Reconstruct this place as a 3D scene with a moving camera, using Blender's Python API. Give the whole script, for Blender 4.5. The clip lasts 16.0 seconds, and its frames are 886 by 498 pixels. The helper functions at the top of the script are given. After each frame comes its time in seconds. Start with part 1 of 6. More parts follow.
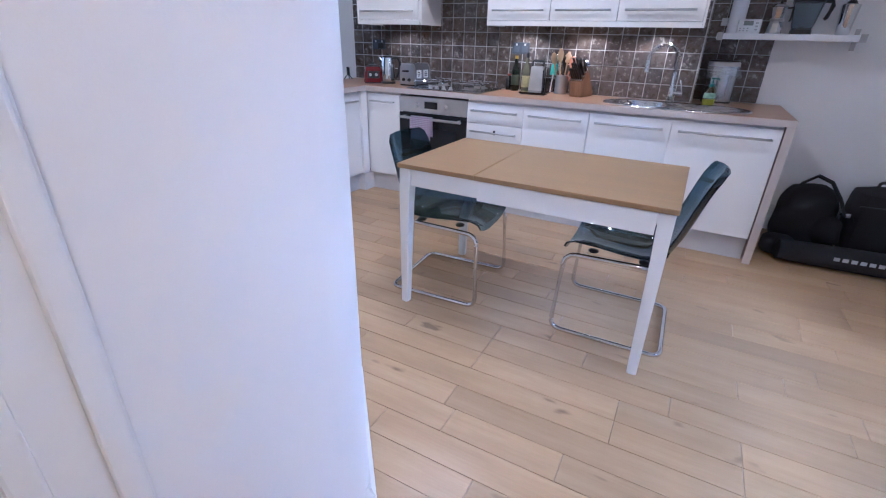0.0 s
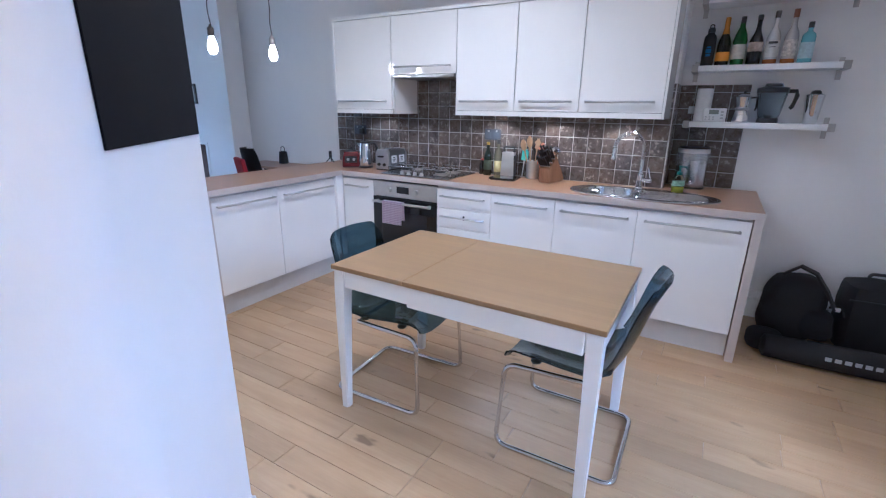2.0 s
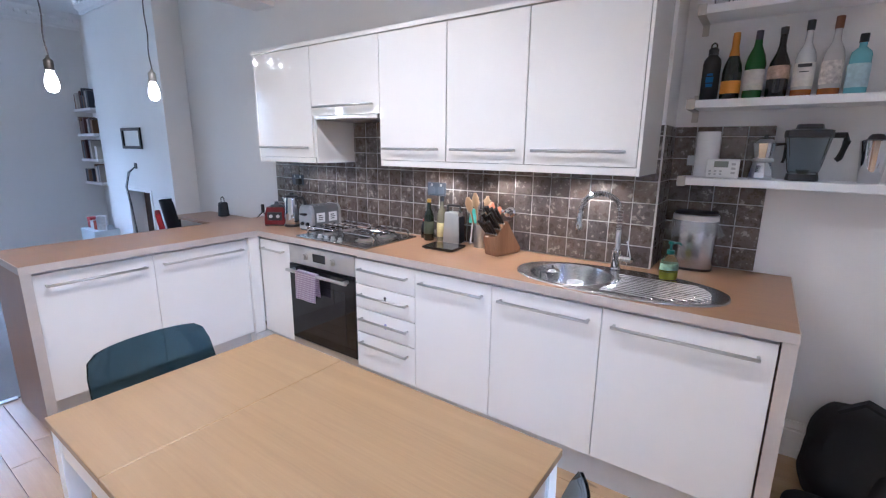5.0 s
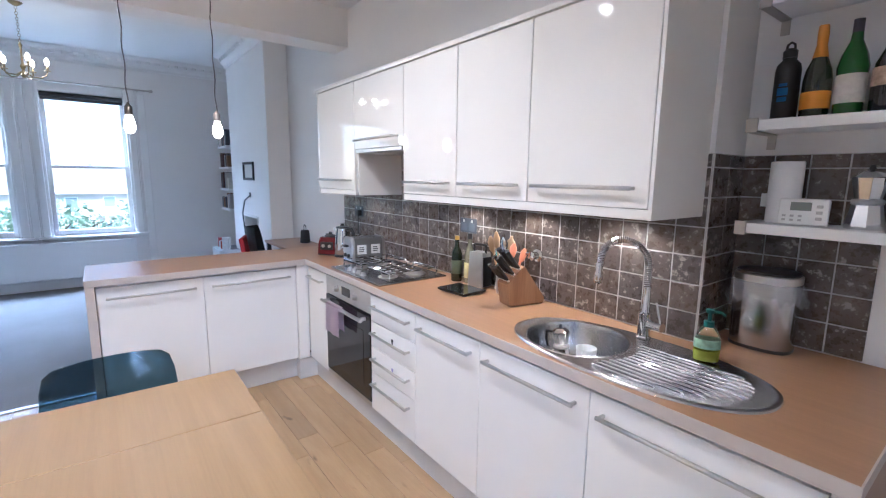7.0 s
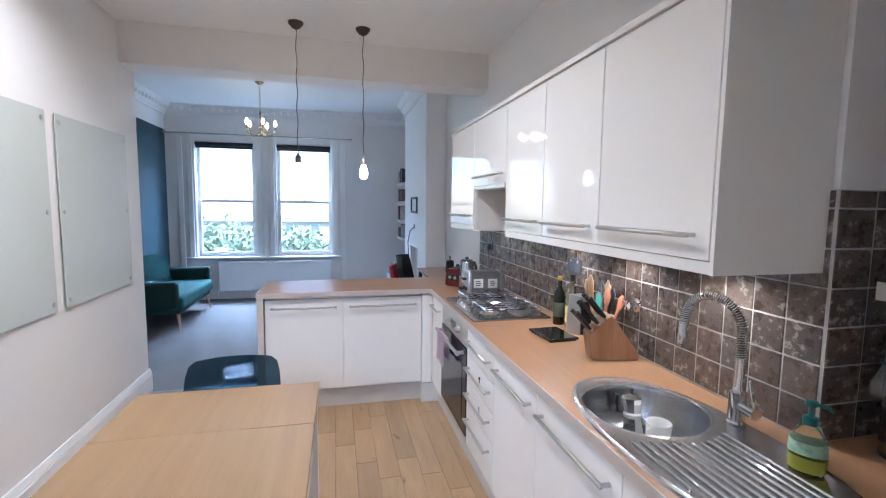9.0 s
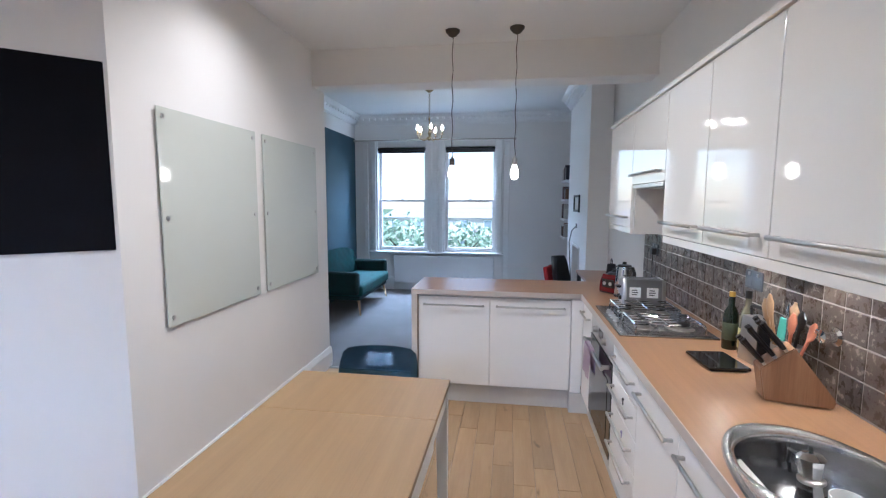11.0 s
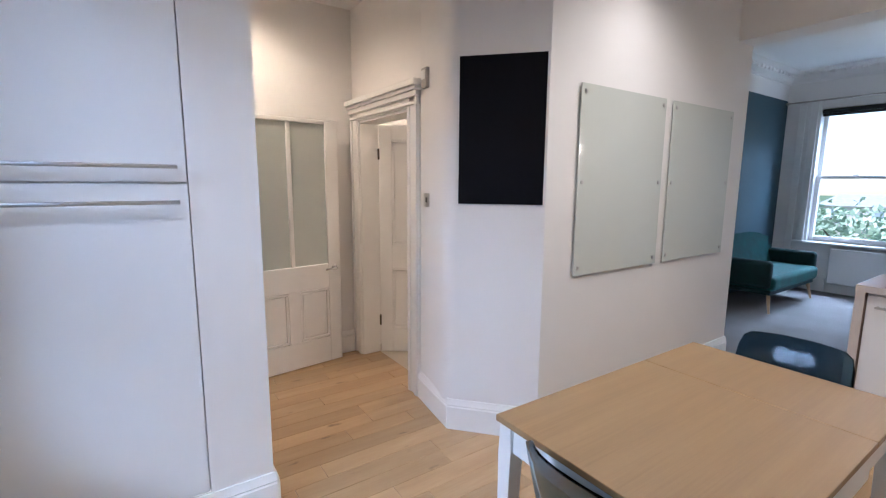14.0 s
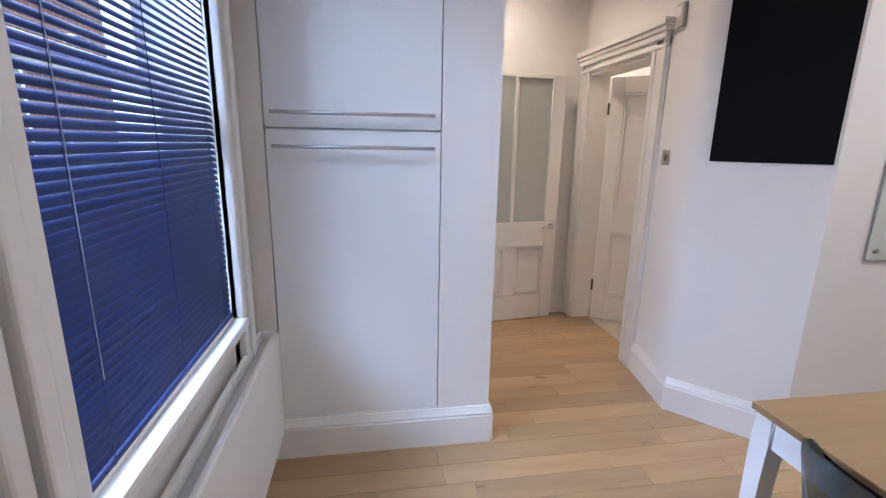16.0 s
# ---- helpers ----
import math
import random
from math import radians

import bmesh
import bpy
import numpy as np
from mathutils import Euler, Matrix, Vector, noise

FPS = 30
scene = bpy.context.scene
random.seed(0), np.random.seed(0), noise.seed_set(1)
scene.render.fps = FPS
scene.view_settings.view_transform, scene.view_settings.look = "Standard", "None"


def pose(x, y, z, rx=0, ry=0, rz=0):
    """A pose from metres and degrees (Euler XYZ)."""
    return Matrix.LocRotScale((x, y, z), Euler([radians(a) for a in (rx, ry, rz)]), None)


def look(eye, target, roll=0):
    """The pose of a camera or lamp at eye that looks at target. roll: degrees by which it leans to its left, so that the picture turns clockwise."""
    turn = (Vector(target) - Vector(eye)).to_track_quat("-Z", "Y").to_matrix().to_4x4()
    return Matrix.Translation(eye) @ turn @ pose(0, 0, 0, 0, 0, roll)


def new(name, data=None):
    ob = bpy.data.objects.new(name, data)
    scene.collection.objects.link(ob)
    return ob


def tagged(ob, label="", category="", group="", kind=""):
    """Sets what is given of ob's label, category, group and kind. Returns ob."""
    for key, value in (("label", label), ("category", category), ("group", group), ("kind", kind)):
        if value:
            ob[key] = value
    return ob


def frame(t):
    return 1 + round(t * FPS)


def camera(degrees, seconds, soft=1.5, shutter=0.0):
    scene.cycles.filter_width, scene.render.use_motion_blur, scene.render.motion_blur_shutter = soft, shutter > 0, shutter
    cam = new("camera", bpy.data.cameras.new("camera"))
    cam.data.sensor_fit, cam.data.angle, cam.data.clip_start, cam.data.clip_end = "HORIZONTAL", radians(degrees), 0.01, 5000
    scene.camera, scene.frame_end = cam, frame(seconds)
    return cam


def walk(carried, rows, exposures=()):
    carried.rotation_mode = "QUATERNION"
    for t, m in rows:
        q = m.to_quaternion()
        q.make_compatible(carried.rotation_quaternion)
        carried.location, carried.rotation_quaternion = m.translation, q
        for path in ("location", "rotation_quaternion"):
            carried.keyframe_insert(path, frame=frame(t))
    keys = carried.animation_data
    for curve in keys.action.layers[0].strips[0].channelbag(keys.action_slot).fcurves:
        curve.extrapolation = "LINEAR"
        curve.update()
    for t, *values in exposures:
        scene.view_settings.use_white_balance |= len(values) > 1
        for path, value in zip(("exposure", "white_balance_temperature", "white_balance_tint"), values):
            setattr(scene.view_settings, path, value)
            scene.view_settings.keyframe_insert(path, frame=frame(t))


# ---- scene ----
cam = camera(89.0, 16.0, 1.2)
PATH = [
    (0, (0.025, -0.075, 1.299), (-0.815, 1.517, 0.459), 1.5),
    (0.5, (0.100, -0.037, 1.322), (-0.694, 1.579, 0.48), 1.4),
    (1, (0.182, 0.027, 1.353), (-0.626, 1.638, 0.507), 1.3),
    (1.5, (0.263, 0.11, 1.413), (-0.642, 1.711, 0.627), 1.1),
    (2, (0.266, 0.266, 1.448), (-0.701, 1.911, 0.851), 0.7),
    (2.5, (0.234, 0.467, 1.457), (-0.747, 2.127, 0.927), 0.6),
    (3, (0.231, 0.652, 1.468), (-0.761, 2.307, 0.941), 0.5),
    (3.5, (0.249, 0.827, 1.469), (-0.771, 2.47, 0.96), 0.4),
    (4, (0.291, 1.022, 1.498), (-0.741, 2.668, 1.022), 0.4),
    (4.2, (0.31, 1.095, 1.509), (-0.728, 2.741, 1.046), 0.4),
    (6.3, (0.577, 1.843, 1.506), (-0.832, 3.218, 1.153), 0.7),
    (6.5, (0.613, 1.891, 1.512), (-0.847, 3.217, 1.182), 0.6),
    (7, (0.697, 2.043, 1.526), (-0.872, 3.242, 1.211), 0.7),
    (7.5, (0.742, 2.2, 1.523), (-0.904, 3.296, 1.222), 0.7),
    (8, (0.828, 2.3, 1.561), (-0.88, 3.295, 1.259), 0.8),
    (8.5, (0.868, 2.418, 1.548), (-0.972, 3.172, 1.334), 0.6),
    (8.7, (0.911, 2.456, 1.558), (-0.979, 3.081, 1.358), 0.7),
    (10.8, (0.878, 2.657, 1.584), (-1.104, 2.48, 1.377), -0.1),
    (11, (0.874, 2.679, 1.597), (-1.094, 2.39, 1.385), 0.2),
    (11.5, (0.86, 2.704, 1.582), (-1.047, 2.136, 1.375), 0.1),
    (12, (0.861, 2.727, 1.575), (-0.946, 1.893, 1.372), 0.1),
    (12.5, (0.873, 2.741, 1.569), (-0.79, 1.648, 1.373), 0.0),
    (13, (0.879, 2.747, 1.551), (-0.644, 1.465, 1.36), 0.2),
    (13.5, (0.913, 2.733, 1.527), (-0.455, 1.29, 1.307), 0.3),
    (14, (0.976, 2.696, 1.499), (-0.145, 1.066, 1.205), 0.4),
    (14.5, (1.024, 2.673, 1.488), (0.163, 0.9, 1.146), 0.5),
    (15, (1.054, 2.661, 1.474), (0.414, 0.799, 1.122), 0.7),
    (15.5, (1.077, 2.65, 1.459), (0.62, 0.743, 1.063), 0.9),
    (16, (1.094, 2.645, 1.437), (0.781, 0.722, 0.984), 1.0),
]
LIGHT = [(0.0, 1.32, 4400, 19), (1.5, 1.38, 4400, 15), (2.5, 1.45, 4450, 15), (4.0, 1.6, 4650, 17), (7.0, 1.7, 4850, 15), (11.0, 1.28, 4950, 12), (13.0, 1.13, 5200, 13), (16.0, 1.0, 5150, 16)]
walk(cam, [(t, look(eye, target, roll)) for t, eye, target, roll in PATH], LIGHT)

# ---- world and large lights ----
world = bpy.data.worlds.new("world")
scene.world = world
world.use_nodes = True
wn = world.node_tree
sky = wn.nodes.new("ShaderNodeTexSky")
sky.sky_type = "NISHITA"
sky.sun_disc = False
sky.sun_elevation = radians(32)
sky.sun_rotation = radians(200)
wn.links.new(sky.outputs[0], wn.nodes["Background"].inputs[0])
wn.nodes["Background"].inputs[1].default_value = 0.15


def lamp(name, kind, m, energy, colour, size=0.1, size_y=None, spot=None, blend=0.5):
    data = bpy.data.lights.new(name, kind)
    data.energy, data.color = energy, colour
    if kind == "AREA":
        data.shape = "RECTANGLE" if size_y else "DISK"
        data.size = size
        if size_y:
            data.size_y = size_y
    elif kind == "SUN":
        data.angle = size
    else:
        data.shadow_soft_size = size
    if spot:
        data.spot_size, data.spot_blend = radians(spot), blend
    ob = new(name, data)
    ob.matrix_world = m
    return ob


DAY = (0.74, 0.855, 1.0)
WARM = (1.0, 0.84, 0.66)
lamp("sun", "SUN", look((6, -8, 14), (0, 0, 0)), 5.0, (1.0, 0.97, 0.92), radians(20))
# the sky's light for the two front sashes and for the rear sash
lamp("daylight", "AREA", look((-8.7, 0.6, 4.0), (-6.0, 0.9, 0.9)), 195, DAY, 1.8, 1.8)
lamp("daylight", "AREA", look((-8.7, 2.4, 4.0), (-6.0, 1.9, 0.9)), 195, DAY, 1.8, 1.8)
lamp("daylight", "AREA", look((3.7, 1.5, 2.95), (1.6, 1.45, 1.75)), 150, DAY, 3.4, 1.2)

# ---- materials ----


def nodes_of(name):
    m = bpy.data.materials.new(name)
    m.use_nodes = True
    nt = m.node_tree
    return m, nt, nt.nodes["Principled BSDF"]


def coords(nt, scale=(1, 1, 1), rand=False):
    """Object coordinates, stretched; rand shifts them from object to object."""
    tc = nt.nodes.new("ShaderNodeTexCoord")
    mp = nt.nodes.new("ShaderNodeMapping")
    mp.inputs["Scale"].default_value = scale
    nt.links.new(tc.outputs["Object"], mp.inputs["Vector"])
    if rand:
        info = nt.nodes.new("ShaderNodeObjectInfo")
        mul = nt.nodes.new("ShaderNodeMath")
        mul.operation = "MULTIPLY"
        mul.inputs[1].default_value = 37.0
        nt.links.new(info.outputs["Random"], mul.inputs[0])
        comb = nt.nodes.new("ShaderNodeCombineXYZ")
        for i in range(3):
            nt.links.new(mul.outputs[0], comb.inputs[i])
        nt.links.new(comb.outputs[0], mp.inputs["Location"])
    return mp.outputs[0]


def noise_tex(nt, vec, scale, detail=4, rough=0.55):
    n = nt.nodes.new("ShaderNodeTexNoise")
    n.inputs["Scale"].default_value, n.inputs["Detail"].default_value, n.inputs["Roughness"].default_value = scale, detail, rough
    nt.links.new(vec, n.inputs["Vector"])
    return n.outputs["Fac"]


def ramp(nt, fac, stops):
    r = nt.nodes.new("ShaderNodeValToRGB")
    els = r.color_ramp.elements
    while len(els) < len(stops):
        els.new(0.5)
    for e, (p, c) in zip(els, stops):
        e.position, e.color = p, (*c, 1)
    nt.links.new(fac, r.inputs[0])
    return r.outputs[0]


def bump(nt, bsdf, height, strength, dist=0.002):
    b = nt.nodes.new("ShaderNodeBump")
    b.inputs["Strength"].default_value, b.inputs["Distance"].default_value = strength, dist
    nt.links.new(height, b.inputs["Height"])
    nt.links.new(b.outputs[0], bsdf.inputs["Normal"])


def mulc(c, k):
    return tuple(min(1, v * k) for v in c)


def mix(nt, fac, a, b, mode="MIX"):
    n = nt.nodes.new("ShaderNodeMix")
    n.data_type, n.blend_type = "RGBA", mode
    for sock, v in ((n.inputs[0], fac), (n.inputs[6], a), (n.inputs[7], b)):
        if hasattr(v, "links"):
            nt.links.new(v, sock)
        else:
            sock.default_value = v if isinstance(v, float) else (*v, 1)
    return n.outputs[2]


def plain(name, c, rough=0.5, metal=0.0, vary=0.06, scale=6, grain=120, bumpy=0.06, coat=0.0, spec=0.5):
    """Paint, plastic or metal with soft blotches, fine grain and uneven gloss."""
    m, nt, b = nodes_of(name)
    v = coords(nt)
    big = noise_tex(nt, v, scale)
    fine = noise_tex(nt, v, grain, 3)
    col = ramp(nt, big, [(0.25, mulc(c, 1 - vary)), (0.75, mulc(c, 1 + vary))])
    nt.links.new(col, b.inputs["Base Color"])
    r = nt.nodes.new("ShaderNodeMapRange")
    r.inputs[3].default_value, r.inputs[4].default_value = max(0.02, rough * 0.85), min(1, rough * 1.15)
    nt.links.new(big, r.inputs[0])
    nt.links.new(r.outputs[0], b.inputs["Roughness"])
    b.inputs["Metallic"].default_value = metal
    b.inputs["Coat Weight"].default_value = coat
    b.inputs["Coat Roughness"].default_value = 0.05
    b.inputs["Specular IOR Level"].default_value = spec
    if bumpy:
        bump(nt, b, fine, bumpy)
    return m


def timber(name, dark, mid, light, axis=0, rough=0.4, grain=1.0, rand=True, vary=0.25, coat=0.0, along=0.9, knots=False):
    """Wood with grain along an axis; each board has its own tone and figure."""
    m, nt, b = nodes_of(name)
    st = [14 * grain, 14 * grain, 14 * grain]
    st[axis] = along * grain
    v = coords(nt, tuple(st), rand)
    figure = noise_tex(nt, v, 1.3, 6, 0.62)
    st2 = [160, 160, 160]
    st2[axis] = 5
    fibre = noise_tex(nt, coords(nt, tuple(st2), rand), 1.0, 3)
    col = ramp(nt, figure, [(0.28, dark), (0.5, mid), (0.72, light)])
    col = mix(nt, 0.25, col, ramp(nt, fibre, [(0.3, dark), (0.7, light)]))
    if knots:
        kv = [15.0, 15.0, 15.0]
        kv[axis] = 6.0
        spot = noise_tex(nt, coords(nt, tuple(kv), rand), 1.0, 2, 0.4)
        col = mix(nt, ramp(nt, spot, [(0.70, (0, 0, 0)), (0.78, (0.8, 0.8, 0.8))]), col, mulc(dark, 0.45))
    if rand:
        info = nt.nodes.new("ShaderNodeObjectInfo")
        tone = ramp(nt, info.outputs["Random"], [(0.0, (1 - vary,) * 3), (0.35, (0.93, 0.92, 0.9)), (0.8, (1, 1, 1)), (1.0, (1 - vary * 0.6, 1 - vary * 0.8, 1 - vary))])
        col = mix(nt, 1.0, col, tone, "MULTIPLY")
    nt.links.new(col, b.inputs["Base Color"])
    r = nt.nodes.new("ShaderNodeMapRange")
    r.inputs[3].default_value, r.inputs[4].default_value = rough * 0.8, rough * 1.2
    nt.links.new(figure, r.inputs[0])
    nt.links.new(r.outputs[0], b.inputs["Roughness"])
    b.inputs["Coat Weight"].default_value = coat
    b.inputs["Coat Roughness"].default_value = 0.15
    bump(nt, b, fibre, 0.12, 0.001)
    return m


def glassy(name, c, rough=0.0, ior=1.45, alpha=1.0):
    m, nt, b = nodes_of(name)
    b.inputs["Base Color"].default_value = (*c, 1)
    b.inputs["Roughness"].default_value = rough
    b.inputs["IOR"].default_value = ior
    b.inputs["Transmission Weight"].default_value = alpha
    return m


def glow(name, c, strength):
    m, nt, b = nodes_of(name)
    b.inputs["Base Color"].default_value = (0.8, 0.8, 0.8, 1)
    b.inputs["Emission Color"].default_value = (*c, 1)
    b.inputs["Emission Strength"].default_value = strength
    return m


WALL = plain("wall_paint", (0.80, 0.78, 0.75), 0.75, vary=0.025, scale=1.5, grain=180, bumpy=0.12)
CEIL = plain("ceiling_paint", (0.82, 0.81, 0.79), 0.85, vary=0.02, scale=1.2, grain=90, bumpy=0.08)
TRIM = plain("gloss_trim_paint", (0.82, 0.81, 0.78), 0.35, vary=0.03, scale=4, grain=60, bumpy=0.05)
BLUE = plain("dark_blue_paint", (0.022, 0.060, 0.085), 0.55, vary=0.12, scale=2, grain=150, bumpy=0.1)
BLACK = plain("blackboard_paint", (0.0045, 0.0045, 0.007), 0.6, vary=0.25, scale=3, grain=200, bumpy=0.08, spec=0.10)
GLOSS = plain("gloss_cream_laminate", (0.82, 0.80, 0.75), 0.045, vary=0.012, scale=3, grain=6, bumpy=0.003)
UNIT = plain("white_unit_laminate", (0.80, 0.79, 0.77), 0.30, vary=0.015, scale=3, grain=30, bumpy=0.02)
KICK = plain("plinth_laminate", (0.62, 0.61, 0.60), 0.4, vary=0.05)
CUPB = plain("cupboard_paint", (0.80, 0.80, 0.79), 0.45, vary=0.02, scale=2, grain=90, bumpy=0.06)
STEEL = plain("brushed_steel", (0.58, 0.57, 0.55), 0.36, 1.0, vary=0.08, scale=10, grain=200, bumpy=0.03)
CHROME = plain("chrome", (0.68, 0.69, 0.71), 0.06, 1.0, vary=0.02, bumpy=0)
DULL = plain("dull_nickel", (0.45, 0.42, 0.38), 0.35, 1.0, vary=0.1)
DARKMETAL = plain("dark_bronze", (0.10, 0.085, 0.07), 0.4, 0.9, vary=0.15)
BLACKP = plain("black_plastic", (0.012, 0.012, 0.013), 0.35, vary=0.2)
FABRICB = plain("black_nylon", (0.010, 0.010, 0.012), 0.8, vary=0.3, scale=12, grain=600, bumpy=0.5)
OVENG = plain("black_oven_glass", (0.006, 0.006, 0.007), 0.05, vary=0.1, bumpy=0)
GROUT = plain("grout", (0.55, 0.53, 0.50), 0.9, vary=0.15, scale=20, grain=200, bumpy=0.3)
SUBFLOOR = plain("floor_joint", (0.07, 0.045, 0.025), 0.9, vary=0.2)
OAKFLOOR = timber("oak_floor", (0.395, 0.258, 0.130), (0.455, 0.308, 0.162), (0.52, 0.365, 0.205), 0, 0.33, 0.8, True, 0.22, 0.1, 2.2, True)
OAKTABLE = timber("oak_tabletop", (0.255, 0.158, 0.070), (0.30, 0.190, 0.086), (0.345, 0.224, 0.106), 0, 0.36, 0.8, False)
BEECH = timber("beech_worktop", (0.285, 0.158, 0.078), (0.33, 0.186, 0.094), (0.37, 0.213, 0.112), 0, 0.30, 1.4, False)
# greyer than the worktop beech: the end panels' shade is put into the colour
BEECHSHADE = timber("beech_shaded_panel", (0.30, 0.195, 0.135), (0.345, 0.225, 0.155), (0.385, 0.26, 0.18), 2, 0.4, 1.4, False)
EDGE = plain("worktop_edge", (0.50, 0.45, 0.41), 0.3, vary=0.06, scale=14)
WHITEP = plain("white_plastic", (0.80, 0.80, 0.78), 0.4, vary=0.02)
WHITEL = plain("white_lacquer", (0.82, 0.82, 0.81), 0.3, vary=0.015, bumpy=0.02)
BLOCKWOOD = timber("knife_block_wood", (0.15, 0.07, 0.03), (0.23, 0.115, 0.055), (0.31, 0.17, 0.085), 2, 0.4, 1.6, False)
LEGWOOD = timber("pale_wood", (0.40, 0.25, 0.12), (0.5, 0.33, 0.18), (0.58, 0.42, 0.25), 2, 0.4, 1.0, False)
PANE = glassy("window_glass", (0.98, 1.0, 1.0), 0.0, 1.05)
SMOKE = glassy("smoked_blue_acrylic", (0.075, 0.145, 0.20), 0.02, 1.35)
FROST = glassy("frosted_glass", (0.90, 0.95, 0.92), 0.45, 1.3)


def tile_mat():
    m, nt, b = nodes_of("slate_glazed_tile")
    v = coords(nt, (1, 1, 1), True)
    big = noise_tex(nt, v, 7, 4)
    vein = noise_tex(nt, v, 26, 6, 0.7)
    col = ramp(nt, big, [(0.3, (0.060, 0.048, 0.042)), (0.55, (0.105, 0.084, 0.070)), (0.75, (0.15, 0.125, 0.105))])
    info = nt.nodes.new("ShaderNodeObjectInfo")
    tone = ramp(nt, info.outputs["Random"], [(0.0, (0.75, 0.8, 0.9)), (0.3, (1, 0.92, 0.85)), (0.6, (0.95, 0.95, 0.95)), (1.0, (1.25, 1.15, 1.05))])
    col = mix(nt, 1.0, col, tone, "MULTIPLY")
    flake = ramp(nt, vein, [(0.57, (0, 0, 0)), (0.63, (1, 1, 1))])
    col = mix(nt, flake, col, (0.32, 0.28, 0.24))
    nt.links.new(col, b.inputs["Base Color"])
    r = nt.nodes.new("ShaderNodeMapRange")
    r.inputs[3].default_value, r.inputs[4].default_value = 0.16, 0.42
    nt.links.new(vein, r.inputs[0])
    nt.links.new(r.outputs[0], b.inputs["Roughness"])
    bump(nt, b, vein, 0.5, 0.004)
    return m


TILE = tile_mat()


def carpet_mat():
    m, nt, b = nodes_of("grey_carpet")
    v = coords(nt)
    big = noise_tex(nt, v, 2.5, 3)
    fine = noise_tex(nt, v, 260, 4, 0.7)
    col = mix(nt, 0.5, ramp(nt, big, [(0.3, (0.215, 0.21, 0.21)), (0.7, (0.27, 0.265, 0.265))]), ramp(nt, fine, [(0.3, (0.17, 0.16, 0.15)), (0.7, (0.37, 0.35, 0.33))]))
    nt.links.new(col, b.inputs["Base Color"])
    b.inputs["Roughness"].default_value = 1.0
    b.inputs["Specular IOR Level"].default_value = 0.1
    bump(nt, b, fine, 0.9, 0.008)
    return m


CARPET = carpet_mat()

# ---- mesh helpers ----


def box(bm, x0, x1, y0, y1, z0, z1, bevel=0.0, segs=2, m=None):
    r = bmesh.ops.create_cube(bm, size=1.0)
    vs = r["verts"]
    for v in vs:
        v.co = Vector(((x0 + x1) / 2 + v.co.x * (x1 - x0), (y0 + y1) / 2 + v.co.y * (y1 - y0), (z0 + z1) / 2 + v.co.z * (z1 - z0)))
    if bevel:
        es = list({e for v in vs for e in v.link_edges})
        r = bmesh.ops.bevel(bm, geom=es, offset=bevel, segments=segs, affect="EDGES", profile=0.5)
        vs = r["verts"]
    for f in {f for v in vs for f in v.link_faces}:
        f.normal_update()
        f.material_index = 1 if max(abs(c) for c in f.normal) > 0.9999 else 0
    if m is not None:
        seen = set(vs) if not bevel else {v for f in r["faces"] for v in f.verts} | set(vs)
        bmesh.ops.transform(bm, matrix=m, verts=list(seen))
    return bm


def Box(*a, **k):
    return box(bmesh.new(), *a, **k)


def ring_stack(bm, rings, cap=True, close=False):
    """Joins rings of equally many points into a skin."""
    rows = [[bm.verts.new(p) for p in ring] for ring in rings]
    n = len(rows[0])
    pairs = list(zip(rows, rows[1:])) + ([(rows[-1], rows[0])] if close else [])
    for a, b in pairs:
        for i in range(n):
            bm.faces.new((a[i], a[(i + 1) % n], b[(i + 1) % n], b[i]))
    if cap and not close:
        bm.faces.new(rows[0][::-1])
        bm.faces.new(rows[-1])
    return bm


def lathe(bm, profile, n=20, at=(0, 0, 0), flat=1.0, turn=None):
    """Turns (radius, height) pairs about z; flat squeezes it along y."""
    rings = []
    for r, z in profile:
        ring = [Vector((r * math.cos(2 * math.pi * i / n), flat * r * math.sin(2 * math.pi * i / n), z)) for i in range(n)]
        if turn is not None:
            ring = [turn @ p for p in ring]
        rings.append([p + Vector(at) for p in ring])
    return ring_stack(bm, rings)


def Lathe(*a, **k):
    return lathe(bmesh.new(), *a, **k)


def tube(bm, pts, r, n=10, closed=False, square=False):
    """A pipe of radius r along points; r may be a list."""
    pts = [Vector(p) for p in pts]
    k = len(pts)
    rs = r if isinstance(r, (list, tuple)) else [r] * k
    rings = []
    up = Vector((0, 0, 1))
    for i, p in enumerate(pts):
        a = pts[(i - 1) % k] if closed or i else p
        b = pts[(i + 1) % k] if closed or i < k - 1 else p
        d = (b - a).normalized()
        side = d.cross(up)
        if side.length < 0.1:
            side = d.cross(Vector((0, 1, 0)) if i == 0 or not rings else prev)
        side.normalize()
        if rings and side.dot(prev) < 0:
            side = -side
        prev = side
        w = side.cross(d)
        rings.append([p + rs[i] * (math.cos(2 * math.pi * j / n + (math.pi / 4 if square else 0)) * side + math.sin(2 * math.pi * j / n + (math.pi / 4 if square else 0)) * w) for j in range(n)])
    return ring_stack(bm, rings, close=closed)


def Tube(*a, **k):
    return tube(bmesh.new(), *a, **k)


def arc(cx, cz, r, a0, a1, n=8, y=0.0):
    """Points of an arc in the xz plane."""
    return [(cx + r * math.cos(radians(a0 + (a1 - a0) * i / n)), y, cz + r * math.sin(radians(a0 + (a1 - a0) * i / n))) for i in range(n + 1)]


def extrude(bm, outline, z0, z1):
    """A prism over an outline in the xy plane."""
    return ring_stack(bm, [[(x, y, z0) for x, y in outline], [(x, y, z1) for x, y in outline]])


